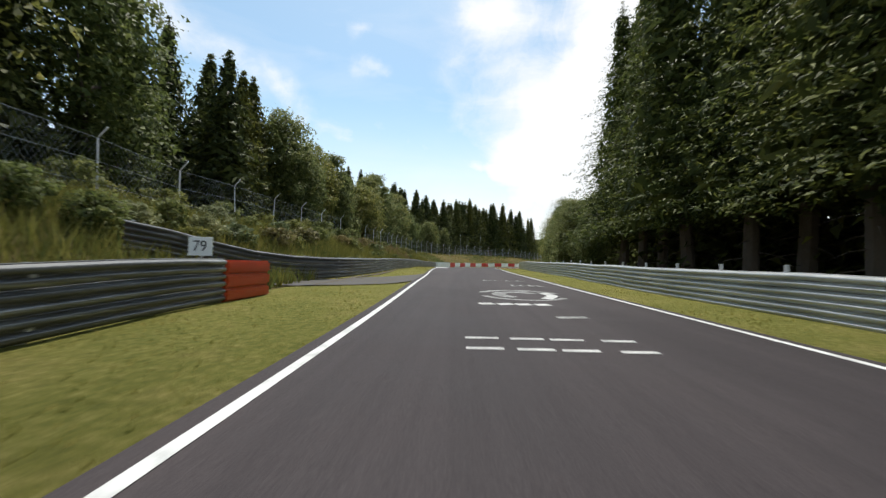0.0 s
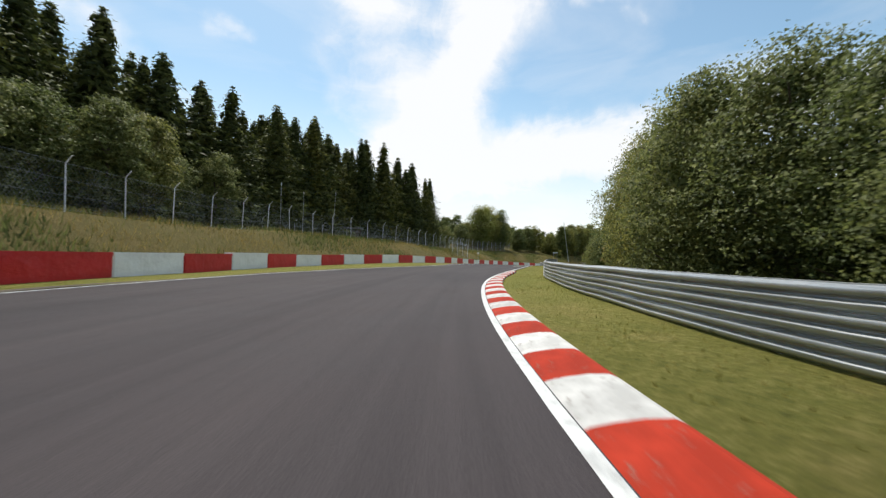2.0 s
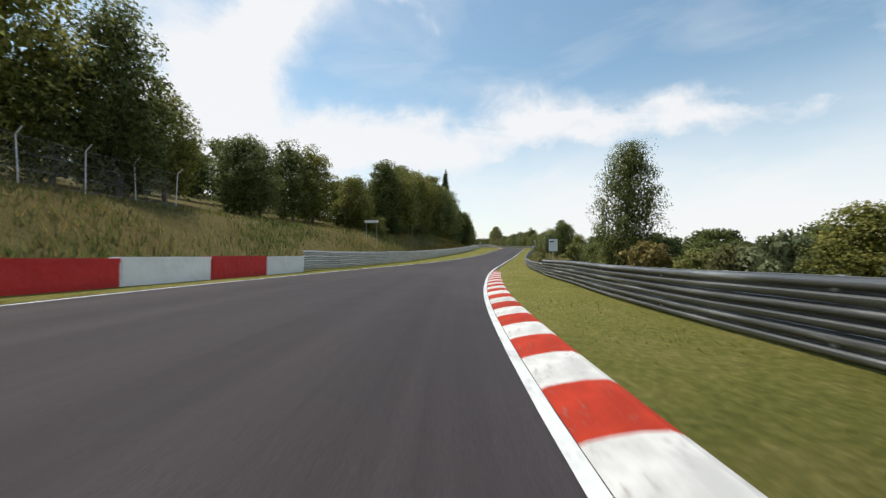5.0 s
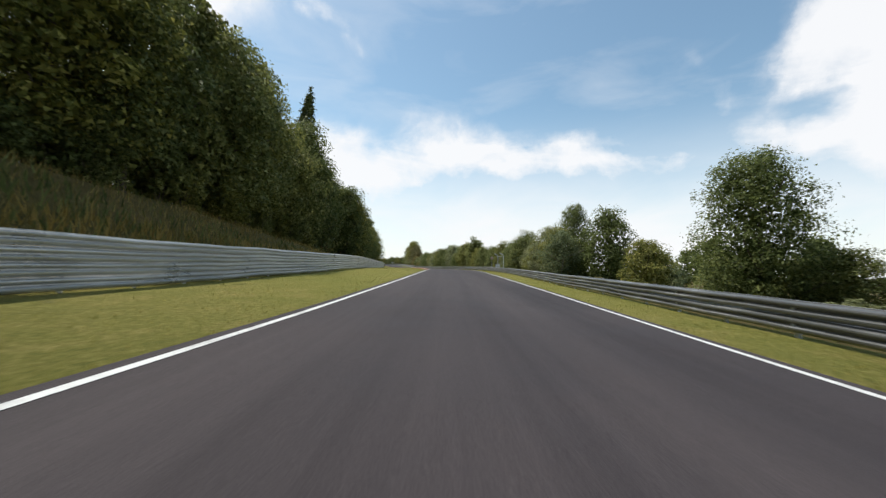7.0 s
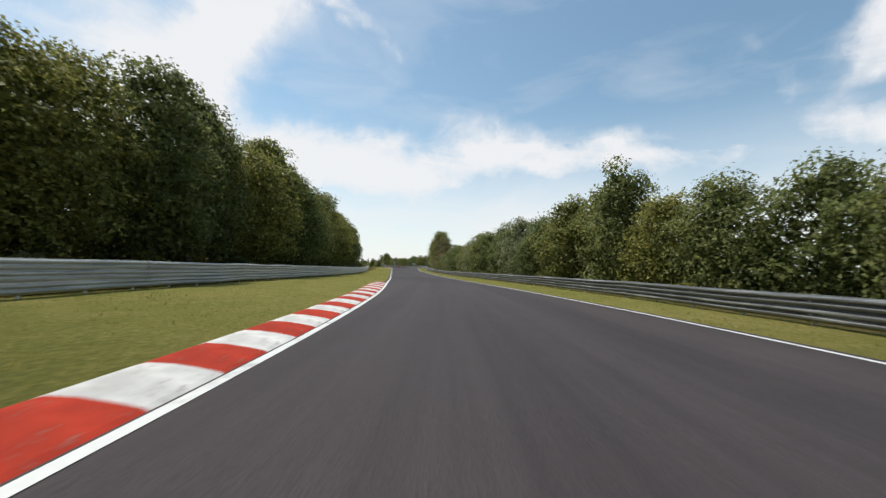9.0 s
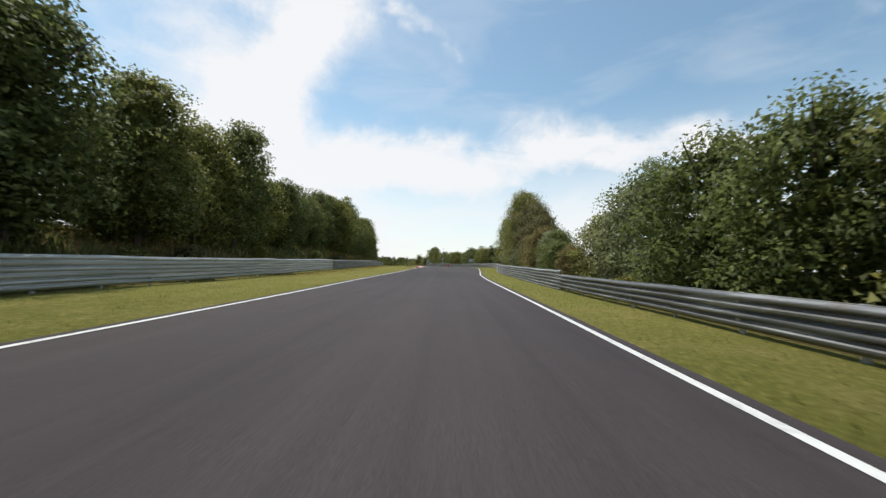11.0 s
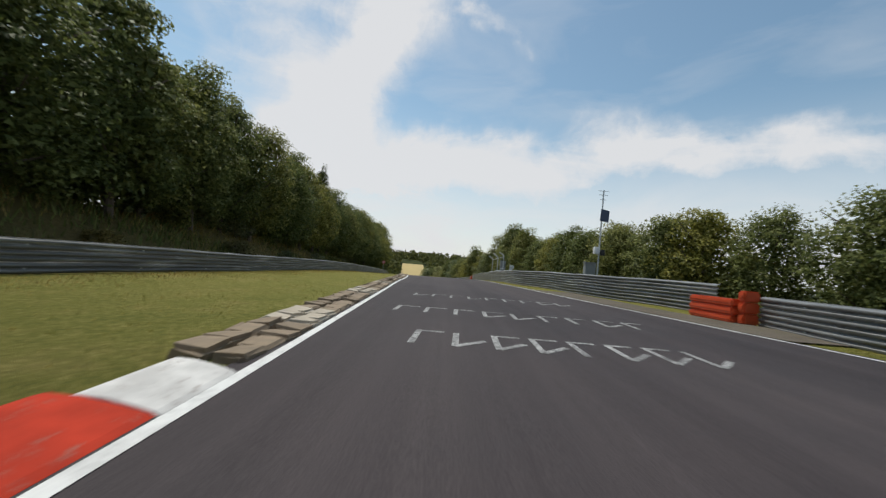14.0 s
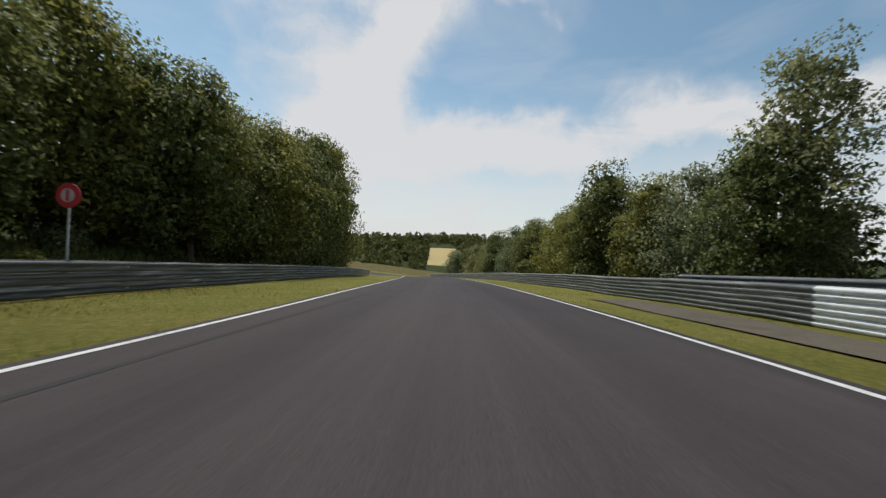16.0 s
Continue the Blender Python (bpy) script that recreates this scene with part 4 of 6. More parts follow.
def dark_cross_line(s):
    cross_line = ribbon("asphalt_seam", RUBBER, s, s + 0.10, lambda q: [left_of(q) + 0.3, (left_of(q) + right_of(q)) / 2, right_of(q) - 0.3], 0.1, 0.004)
    return tagged(cross_line, "thin dark transverse line across the asphalt", "asphalt joint", "asphalt joints", "structure")


for at_s in (264.6, 309.0, 437.5):
    dark_cross_line(at_s)

# ---- fence on the bank ----
fence_at = table((-12, -14.2), (11, -14.2), (17, -15.0), (33, -15.6), (48, -16.2), (59, -17.0), (75, -20.2), (94, -23.2), (112, -24.2), (120, -22.8),
                 (130, -20.4), (140, -18.6), (152, -18.4), (165, -20.5), (180, -24.0), (205, -24.5), (215, -24.5))


def fence_post_mesh(height):
    bm = bmesh.new()
    tube(bm, [(0, 0, -0.4), (0, 0, height - 0.45), (0.04, 0, height - 0.38), (0.42, 0, height)], 0.04, 8, 0.036)
    me = bpy.data.meshes.new("post")
    bm.to_mesh(me)
    bm.free()
    me.materials.append(FENCE_STEEL)
    return me


def net(points, height, spacing=0.22, width=0.007):
    """Woven wire between base points, as thin crossing strips."""
    verts, faces = [], []

    def strip(a, b, wide):
        d = (b - a).normalized()
        e = d.cross(Vector((d.y, -d.x, 0.15))).normalized() * wide / 2
        i = len(verts)
        verts.extend((a - e, a + e, b + e, b - e))
        faces.append((i, i + 1, i + 2, i + 3))

    for a, b in zip(points, points[1:]):
        d = b - a
        length = d.length
        count = max(1, int(length / spacing))
        for k in range(count + 1):
            p = a + d * (k / count)
            for lean in (-1, 1):
                q = p + d / length * (lean * height * 0.7)
                u = (q - a).dot(d) / length ** 2
                if 0 <= u <= 1:
                    strip(p, q + Vector((0, 0, height)), width)
                else:
                    edge = 0.0 if u < 0 else 1.0
                    along = abs(edge * length - k / count * length)
                    strip(p, a + d * edge + Vector((0, 0, along / 0.7)), width)
        for z in (0.03, 0.33, 0.66, 1.0):
            strip(a + Vector((0, 0, height * z)), b + Vector((0, 0, height * z)), width * 2)
    return mesh_of("net", verts, faces, WIRE)


def fence(s0, s1, spacing, offset, height, label):
    root = thing("fence", label, "fence", kind="structure")
    me = fence_post_mesh(height)
    bases = []
    s = s0
    rng = random.Random(3)
    while s <= s1:
        p = spot(s, offset(s))
        bases.append(p)
        ob = new("post", me)
        ob.parent = root
        ob.matrix_world = Matrix.Translation(p) @ pose(0, 0, 0, rng.uniform(-2, 2), rng.uniform(-3, 3), heading(s))
        s += spacing
    part("net", net(bases, height - 0.45), None, root)
    return root


fence(-9.0, 43, 4.7, fence_at, 3.2, "tall wire-mesh fence with bent steel posts on the bank")
fence(50.7, 212, 3.45, fence_at, 3.2, "long wire-mesh fence of close-set bent steel posts")
fence(96, 176, 5.0, lambda s: fence_at(s) - 7.5, 2.2, "second wire fence of thin posts behind the first")


def frame_fence(s0, s1, n, posts, height, label):
    """Catch fence between round posts with bent heads and a top rail."""
    root = thing("catch_fence", label, "fence")
    root.matrix_world = Matrix.Translation(spot(s0, n))
    bases = []
    for k in range(posts):
        s = s0 + (s1 - s0) * k / max(1, posts - 1)
        p = spot(s, n)
        bases.append(p)
        _, d, right = axes(s)
        bm = bmesh.new()
        tube(bm, [p - Vector((0, 0, 0.4)), p + Vector((0, 0, height - 0.5)), p - right * 0.1 + Vector((0, 0, height - 0.3)), p - right * 0.6 + Vector((0, 0, height))], 0.06, 8)
        part("post", bm, STEEL, None).parent = root
    for ob in list(root.children):
        ob.matrix_parent_inverse = root.matrix_world.inverted()
    bm = bmesh.new()
    tube(bm, [p + Vector((0, 0, height - 0.5)) for p in bases], 0.035, 6)
    rail = part("top_rail", bm, STEEL, root)
    mesh = part("net", net(bases, height - 0.5, 0.18, 0.008), None, root)
    for ob in (rail, mesh):
        ob.matrix_parent_inverse = root.matrix_world.inverted()
    return root


frame_fence(312, 316.5, 9.6, 2, 3.0, "wire catch fence panel between two bent steel posts")
frame_fence(555.0, 562.6, 7.5, 3, 3.45, "tall catch fence with bent posts behind the guardrail")
frame_fence(151.5, 160.5, -15.8, 4, 3.2, "wire fence panel with steel posts by the bank gate")

# ---- signs and small things ----


def board_sign(s, n, up, width, height, label, text="", lines=0, legs=1, turn=0.0):
    """A flat board on legs, facing the oncoming road."""
    m = Matrix.Translation(spot(s, n)) @ pose(0, 0, 0, 0, 0, heading(s) + turn)
    root = thing("sign_board", label, "sign", m)
    bm = bmesh.new()
    box(bm, -width / 2, -0.02, up - height / 2, width / 2, 0.02, up + height / 2, 0.008)
    panel = part("panel", bm, BOARD, root)
    for k in range(legs):
        x = 0.0 if legs == 1 else (-0.38 + 0.76 * k / (legs - 1)) * width
        bm = bmesh.new()
        tube(bm, [(x, 0.05, -0.3), (x, 0.05, up)], 0.03, 8)
        part("leg", bm, STEEL, root)
    for k in range(lines):
        bm = bmesh.new()
        z = up + height * (0.28 - 0.56 * k / max(1, lines - 1))
        box(bm, -width * 0.40, -0.026, z - height * 0.05, width * (0.1 + 0.3 * ((k * 7) % 3) / 2), -0.021, z + height * 0.05)
        part("printed_bar", bm, INK, panel)
    if text:
        data = bpy.data.curves.new("digits", "FONT")
        data.body, data.size, data.extrude, data.align_x, data.align_y = text, height * 0.8, 0.002, "CENTER", "CENTER"
        data.materials.append(INK)
        ob = new("digits", data)
        ob.parent = panel
        ob.matrix_local = Matrix.Translation((0, -0.026, up)) @ pose(0, 0, 0, 90, 0, 0)
    return root


def round_sign(s, n, up, radius, face, label):
    m = Matrix.Translation(spot(s, n)) @ pose(0, 0, 0, 0, 0, heading(s))
    root = thing("round_sign", label, "traffic sign", m)
    bm = bmesh.new()
    bmesh.ops.create_cone(bm, cap_ends=True, segments=32, radius1=radius, radius2=radius, depth=0.03, matrix=Matrix.Translation((0, 0, up)) @ pose(0, 0, 0, 90, 0, 0))
    disc = part("disc", bm, face, root)
    bm = bmesh.new()
    bmesh.ops.create_cone(bm, cap_ends=True, segments=32, radius1=radius * 0.55, radius2=radius * 0.55, depth=0.01, matrix=Matrix.Translation((0, -0.022, up)) @ pose(0, 0, 0, 90, 0, 0))
    part("field", bm, SIGN_BACK, disc)
    bm = bmesh.new()
    box(bm, -radius * 0.12, -0.034, up - radius * 0.45, radius * 0.12, -0.028, up + radius * 0.45)
    part("symbol", bm, SIGN_RED, disc)
    bm = bmesh.new()
    tube(bm, [(0, 0.04, -0.3), (0, 0.04, up + radius * 0.6)], 0.03, 8)
    part("pole", bm, STEEL, root)
    return root


def end_block(s, n, length, height, label):
    """A stack of hollow plastic barrier units that shields a guardrail end."""
    m = Matrix.Translation(spot(s, n)) @ pose(0, 0, 0, 0, 0, heading(s))
    root = thing("crash_barrier", label, "crash barrier", m)
    rows = 3
    for k in range(rows):
        bm = bmesh.new()
        z = k * height / rows
        box(bm, -0.26, 0, z, 0.26, length, z + height / rows - 0.012, 0.05)
        unit = part("unit", bm, ORANGE, root)
        bm = bmesh.new()
        box(bm, -0.275, 0.06, z + 0.1, 0.275, length - 0.06, z + height / rows - 0.12, 0.02)
        part("rib", bm, ORANGE, unit)
    return root


end_block(8.4, -5.5, 2.0, 0.98, "faded red-orange plastic barrier at the guardrail end")
end_block(522.2, 9.55, 0.3, 1.08, "red-orange plastic barrier at the guardrail end")
end_block(522.5, 9.4, 2.1, 0.80, "low red-orange plastic barrier beside the gravel opening")
end_block(588.6, 8.35, 1.6, 0.92, "orange plastic barrier in front of the guardrail end")
board_sign(8.2, -5.75, 1.25, 0.55, 0.42, "small white number board on the guardrail", "79")
board_sign(313.2, 8.95, 1.0, 0.7, 0.45, "small white board on top of the guardrail", "", 2)
board_sign(212, 7.3, 2.2, 0.7, 1.0, "white rectangular sign behind the guardrail bend", "", 1)
board_sign(510.5, 14.4, 2.15, 1.75, 0.95, "white billboard with printed lines behind the guardrail", "", 2, 2, -16)
board_sign(553.9, 7.25, 1.40, 0.44, 0.36, "white number board over the guardrail", "82")
board_sign(558.7, 9.3, 1.5, 0.45, 0.36, "pale square notice behind the catch fence", "", 2)
board_sign(558.1, 9.3, 1.5, 0.45, 0.36, "pale square notice behind the catch fence", "", 2)
board_sign(547.5, 6.85, 1.35, 0.3, 0.2, "small white board on the guardrail", "", 1)
board_sign(229, -14.3, 3.3, 2.0, 0.35, "narrow white board on two poles by the bank", "", 0, 2)
board_sign(251, -15.2, 4.5, 0.6, 0.9, "small white sign on a thin pole", "", 1)
board_sign(163, -14.0, 2.2, 0.5, 0.4, "small white plate on the wire fence", "", 1)
round_sign(595.2, -10.9, 2.8, 0.36, SIGN_RED, "round red-rimmed traffic sign on a thin pole")
round_sign(323.5, 9.95, 2.4, 0.28, SIGN_BACK, "round pale traffic sign on a pole")


def mast(s, n):
    """Pole with a solar panel, a white box and an antenna."""
    m = Matrix.Translation(spot(s, n)) @ pose(0, 0, 0, 0, 0, heading(s))
    root = thing("signal_mast", "steel mast with tilted solar panel and white box", "mast", m)
    bm = bmesh.new()
    tube(bm, [(0, 0, -0.3), (0, 0, 6.6)], 0.06, 10, 0.04)
    part("pole", bm, STEEL, root)
    bm = bmesh.new()
    box(bm, -0.27, -0.03, -0.42, 0.27, 0.03, 0.42, 0.01)
    bm.transform(Matrix.Translation((0.1, -0.2, 4.95)) @ pose(0, 0, 0, -18, 10, 0))
    part("solar_panel", bm, SOLAR, root)
    bm = bmesh.new()
    box(bm, -0.38, -0.25, 2.5, -0.04, 0.05, 2.95, 0.03)
    part("white_box", bm, BOARD, root)
    bm = bmesh.new()
    box(bm, 0.05, -0.2, 2.45, 0.3, 0.05, 2.8, 0.03)
    part("speaker", bm, INK, root)
    for z, w in ((6.0, 0.2), (6.3, 0.28), (6.55, 0.34)):
        bm = bmesh.new()
        tube(bm, [(-w, 0, z), (w, 0, z)], 0.015, 6)
        part("antenna_rod", bm, STEEL, root)
    return root


mast(534, 9.6)


def cabinet(s, n, height, label):
    m = Matrix.Translation(spot(s, n)) @ pose(0, 0, 0, 0, 0, heading(s))
    root = thing("cabinet", label, "cabinet", m)
    bm = bmesh.new()
    box(bm, -0.35, -0.2, 0, 0.35, 0.2, height, 0.02)
    part("body", bm, CABINET, root)
    bm = bmesh.new()
    box(bm, -0.40, -0.25, height, 0.40, 0.25, height + 0.06, 0.015)
    part("lid", bm, CABINET, root)
    bm = bmesh.new()
    box(bm, -0.30, -0.215, 0.1, 0.30, -0.201, height - 0.1, 0.004)
    door = part("door", bm, CABINET, root)
    bm = bmesh.new()
    box(bm, 0.20, -0.235, height * 0.5 - 0.06, 0.23, -0.214, height * 0.5 + 0.06, 0.005)
    part("handle", bm, INK, door, "small dark door handle")
    return root


cabinet(561.9, 8.8, 2.0, "grey electric cabinet behind the guardrail")
cabinet(535.5, 9.7, 1.95, "grey electric cabinet behind the guardrail")


def thin_pole(s, n, height, label, lean=(0, 0)):
    root = thing("pole", label, "pole", Matrix.Translation(spot(s, n)) @ pose(0, 0, 0, lean[0], lean[1], 0))
    bm = bmesh.new()
    tube(bm, [(0, 0, -0.3), (0, 0, height * 0.5), (0, 0, height)], 0.04, 8, 0.02)
    part("shaft", bm, STEEL, root)
    bm = bmesh.new()
    tube(bm, [(0, 0, height - 0.35), (0, 0, height - 0.05)], 0.045, 8)
    part("cap", bm, BOARD, root)
    return root


thin_pole(122.0, 8.5, 5.6, "thin leaning metal pole behind the guardrail", (0, -9))
thin_pole(513.4, 14.0, 2.7, "thin bare stake behind the guardrail")
thin_pole(508.2, 13.8, 2.2, "thin bare stake behind the guardrail")
thin_pole(122, -29.5, 6.5, "lamp pole behind the wire fence")
thin_pole(128, -28.5, 7.5, "lamp pole behind the wire fence", (0, 3))
thin_pole(118, -30.0, 7.0, "lamp pole behind the wire fence")


def hut(s, n):
    """Open shelter: posts, table-high wall and a shallow roof."""
    m = Matrix.Translation(spot(s, n)) @ pose(0, 0, 0, 0, 0, heading(s) + 20)
    root = thing("shelter", "small dark shelter with a shallow roof behind the fence", "shelter", m)
    for x in (-2.0, 2.0):
        for y in (-1.4, 1.4):
            bm = bmesh.new()
            box(bm, x - 0.07, y - 0.07, -0.3, x + 0.07, y + 0.07, 2.4, 0.01)
            part("post", bm, TIMBER, root)
    bm = bmesh.new()
    box(bm, -2.0, 1.33, 0.0, 2.0, 1.40, 2.2, 0.01)
    part("back_wall", bm, TIMBER, root)
    bm = bmesh.new()
    box(bm, -2.5, -1.9, 2.4, 2.5, 1.9, 2.55, 0.02)
    part("roof", bm, ROOF, root)
    return root


hut(137, -31.5)

# ---- plants ----


def blade_mesh(name, verts, material, shade=None):
    """Loose triangles, one island each, from an array of corners; shade gives each the normal of its clump's surface."""
    k = len(verts)
    if shade is not None:
        shade = shade / np.maximum(np.linalg.norm(shade, axis=1, keepdims=True), 1e-6)
        away = np.einsum("ij,ij->i", np.cross(verts[:, 1] - verts[:, 0], verts[:, 2] - verts[:, 0]), shade) < 0
        verts[away] = verts[away][:, ::-1]
    me = bpy.data.meshes.new(name)
    me.vertices.add(3 * k)
    me.vertices.foreach_set("co", verts.astype(np.float32).ravel())
    me.loops.add(3 * k)
    me.loops.foreach_set("vertex_index", np.arange(3 * k, dtype=np.int32))
    me.polygons.add(k)
    me.polygons.foreach_set("loop_start", np.arange(0, 3 * k, 3, dtype=np.int32))
    me.polygons.foreach_set("loop_total", np.full(k, 3, dtype=np.int32))
    me.materials.append(material)
    me.update(calc_edges=True)
    if shade is not None:
        me.attributes.new("custom_normal", "FLOAT_VECTOR", "POINT").data.foreach_set("vector", np.repeat(shade, 3, axis=0).astype(np.float32).ravel())
        me.update()
    return me


def cards(name, centre, normal, size, material, seed, stretch=1.0, bend=0.25, slim=1.0, shade=None):
    """Many small leaf blades as one mesh: centres, facing directions and sizes as arrays."""
    rs = np.random.RandomState(seed)
    k = len(centre)
    normal = normal / np.maximum(np.linalg.norm(normal, axis=1, keepdims=True), 1e-6)
    u = np.cross(normal, rs.normal(size=(k, 3)))
    u /= np.maximum(np.linalg.norm(u, axis=1, keepdims=True), 1e-6)
    v = np.cross(normal, u)
    a = (size * stretch)[:, None]
    b = (size * slim * rs.uniform(0.6, 1.0, k))[:, None]
    droop = normal * (size * bend)[:, None]
    verts = np.stack([centre - u * a - droop, centre + u * a * rs.uniform(0.2, 1.0, (k, 1)) - v * b, centre + u * a * rs.uniform(-0.2, 0.6, (k, 1)) + v * b + droop], 1)
    return blade_mesh(name, verts, material, shade)


def crown_arrays(height, radius, foot, blobs, leaves, leaf, seed, shape=0.8):
    """Leaf places, facings, sizes and surface normals of a crown of clumps with an uneven outline and gaps."""
    rs = np.random.RandomState(seed)
    pts, nor, siz, out = [], [], [], []
    per = leaves // blobs
    for i in range(blobs):
        u = (i + rs.uniform(0, 1)) / blobs
        env = math.sin(math.pi * (0.16 + 0.80 * u)) ** shape
        ang = i * 2.399 + rs.uniform(-0.5, 0.5)
        rad = radius * env * math.sqrt(rs.uniform(0.25, 1.0)) * 0.85
        c = np.array([math.cos(ang) * rad, math.sin(ang) * rad, foot + (height - foot) * min(u * rs.uniform(0.86, 1.0), 0.95)])
        br = radius * rs.uniform(0.15, 0.36)
        d = rs.normal(size=(per, 3))
        d /= np.linalg.norm(d, axis=1, keepdims=True)
        d[:, 2] = np.where(rs.uniform(size=per) < 0.3, np.abs(d[:, 2]), d[:, 2])
        r = br * (rs.uniform(0.55, 1.08, per) + 0.42 * rs.uniform(0, 1, per) ** 4)
        p = c + d * r[:, None] * np.array([1, 1, 0.78])
        pts.append(p)
        nor.append(d + rs.normal(size=(per, 3)) * 0.6 + np.array([0, 0, 0.35]))
        siz.append(leaf * rs.uniform(0.45, 1.15, per))
        out.append(d * 0.75 + np.array([math.cos(ang) * 0.2, math.sin(ang) * 0.2, 0.75]) + rs.normal(size=(per, 3)) * 0.36)
    # inner mass of larger sprays
    inner = leaves // 7
    u = rs.uniform(0.03, 0.9, inner)
    env = np.sin(np.pi * (0.16 + 0.80 * u)) ** shape
    ang = rs.uniform(0, 2 * np.pi, inner)
    rad = radius * env * rs.uniform(0.0, 0.68, inner)
    pts.append(np.stack([np.cos(ang) * rad, np.sin(ang) * rad, foot + (height - foot) * u], 1))
    nor.append(rs.normal(size=(inner, 3)))
    siz.append(leaf * rs.uniform(1.2, 2.1, inner))
    out.append(np.stack([np.cos(ang), np.sin(ang), np.full(inner, -0.1)], 1) + rs.normal(size=(inner, 3)) * 0.3)
    return np.concatenate(pts), np.concatenate(nor), np.concatenate(siz), np.concatenate(out)


def crown_mesh(height, radius, foot, blobs, leaves, leaf, material, seed, shape=0.8):
    centre, normal, size, out = crown_arrays(height, radius, foot, blobs, leaves, leaf, seed, shape)
    return cards("crown", centre, normal, size, material, seed + 1, shade=out)


def trunk_mesh(height, radius, foot, seed, material, limbs=6):
    rng = random.Random(seed)
    bm = bmesh.new()
    top = foot + (height - foot) * 0.62
    lean = Vector((rng.uniform(-0.3, 0.3), rng.uniform(-0.3, 0.3), 0))
    base = 0.018 * height + 0.05
    pts = [Vector((0, 0, -0.4)), Vector((0, 0, 0.3)) + lean * 0.1, Vector((0, 0, top * 0.5)) + lean * 0.6, Vector((0, 0, top)) + lean]
    tube(bm, pts, base, 8, base * 0.35)
    for k in range(limbs):
        z = foot * 0.7 + (top - foot * 0.7) * (k + 0.6) / limbs
        a = k * 2.4 + rng.uniform(-0.4, 0.4)
        out = radius * rng.uniform(0.5, 0.8)
        start = Vector((0, 0, z)) + lean * (z / max(top, 0.1))
        tip = start + Vector((math.cos(a) * out, math.sin(a) * out, radius * rng.uniform(0.3, 0.7)))
        tube(bm, [start, (start + tip) / 2 + Vector((0, 0, -0.15)), tip], base * 0.38, 5, base * 0.1)
    me = bpy.data.meshes.new("trunk")
    bm.to_mesh(me)
    bm.free()
    me.materials.append(material)
    return me


def broad_tree(height, radius, foot, leaves, leaf, seed, label, material=None, bark=None, shape=0.8, blobs=46):
    root = thing("broadleaf_tree", label, "tree", group="trackside trees")
    part("trunk", trunk_mesh(height, radius, foot, seed, bark or BARK), None, root)
    part("crown", crown_mesh(height, radius, foot, blobs, leaves, leaf, material or LEAF, seed, shape), None, root)
    return root


def spruce(height, radius, foot, seed, label, tiers=30, droop=0.35, step=0.40, blade=0.37, bare=0.0, material=None):
    """Drooping whorls of boughs, each a hanging spray of needle blades, over a dense core; bare leaves the stem free that high."""
    rs = np.random.RandomState(seed)
    root = thing("spruce_tree", label, "tree", group="spruces")
    bm = bmesh.new()
    tube(bm, [(0, 0, -0.5), (0, 0, height * 0.5), (0, 0, height * 0.97)], 0.013 * height + 0.04, 8, 0.03)
    # dead twigs on the bare stem
    for k in range(int(bare * 4)):
        a, z = k * 2.4, 0.8 + k * 0.25
        tube(bm, [(0, 0, z), (math.cos(a) * 0.9, math.sin(a) * 0.9, z - 0.15), (math.cos(a) * 1.5, math.sin(a) * 1.5, z - 0.4)], 0.03, 4, 0.008)
    part("trunk", bm, BARK, root)
    pts, nor, siz, out = [], [], [], []
    base = max(foot, bare)
    for i in range(tiers):
        u = (i + rs.uniform(0, 0.7)) / tiers
        z = base + (height - base) * u
        reach = radius * (1 - u) ** 0.8 * rs.uniform(0.74, 1.12) + 0.10
        count = 11 if u < 0.75 else 7
        for k in range(count):
            a = k * (6.283 / count) + rs.uniform(-0.3, 0.3) + i * 0.37
            ln = reach * rs.uniform(0.55, 1.15)
            m = max(4, int(ln / step))
            t = (np.arange(m) + rs.uniform(0.2, 0.8, m)) / m
            x = ln * t
            hang = np.abs(rs.normal(size=m)) * 0.22 * np.minimum(1.0, 0.3 + t)
            zz = z + 0.16 * ln * t - droop * ln * t ** 2 + 0.10 * ln * t ** 4 - hang
            side = rs.normal(size=m) * 0.17 * (0.5 + x * (1.15 - t))
            pts.append(np.stack([np.cos(a) * x - np.sin(a) * side, np.sin(a) * x + np.cos(a) * side, zz], 1))
            nor.append(np.stack([np.cos(a) * np.full(m, 0.5), np.sin(a) * np.full(m, 0.5), np.ones(m)], 1) + rs.normal(size=(m, 3)) * 0.5)
            siz.append(np.full(m, blade) * rs.uniform(0.6, 1.4, m) * (1.2 - 0.35 * u))
            up = (1.0 - 3.2 * hang)[:, None] * np.array([0, 0, 1.0])
            out.append(np.stack([np.cos(a) * t, np.sin(a) * t, np.zeros(m)], 1) * 0.9 + up + rs.normal(size=(m, 3)) * 0.3)
    core = 1500
    u = rs.uniform(0, 0.93, core)
    a = rs.uniform(0, 6.283, core)
    rad = radius * (1 - u) ** 0.8 * rs.uniform(0.1, 0.55, core)
    pts.append(np.stack([np.cos(a) * rad, np.sin(a) * rad, base + (height - base) * u], 1))
    nor.append(np.stack([np.cos(a), np.sin(a), np.full(core, 0.4)], 1) + rs.normal(size=(core, 3)) * 0.4)
    siz.append(0.55 * rs.uniform(0.7, 1.3, core) * (1.1 - 0.6 * u))
    out.append(np.stack([np.cos(a), np.sin(a), np.full(core, -0.2)], 1))
    part("crown", cards("crown", np.concatenate(pts), np.concatenate(nor), np.concatenate(siz), material or NEEDLE, seed + 1, 1.5, 0.35, 0.5, np.concatenate(out)), None, root)
    return root


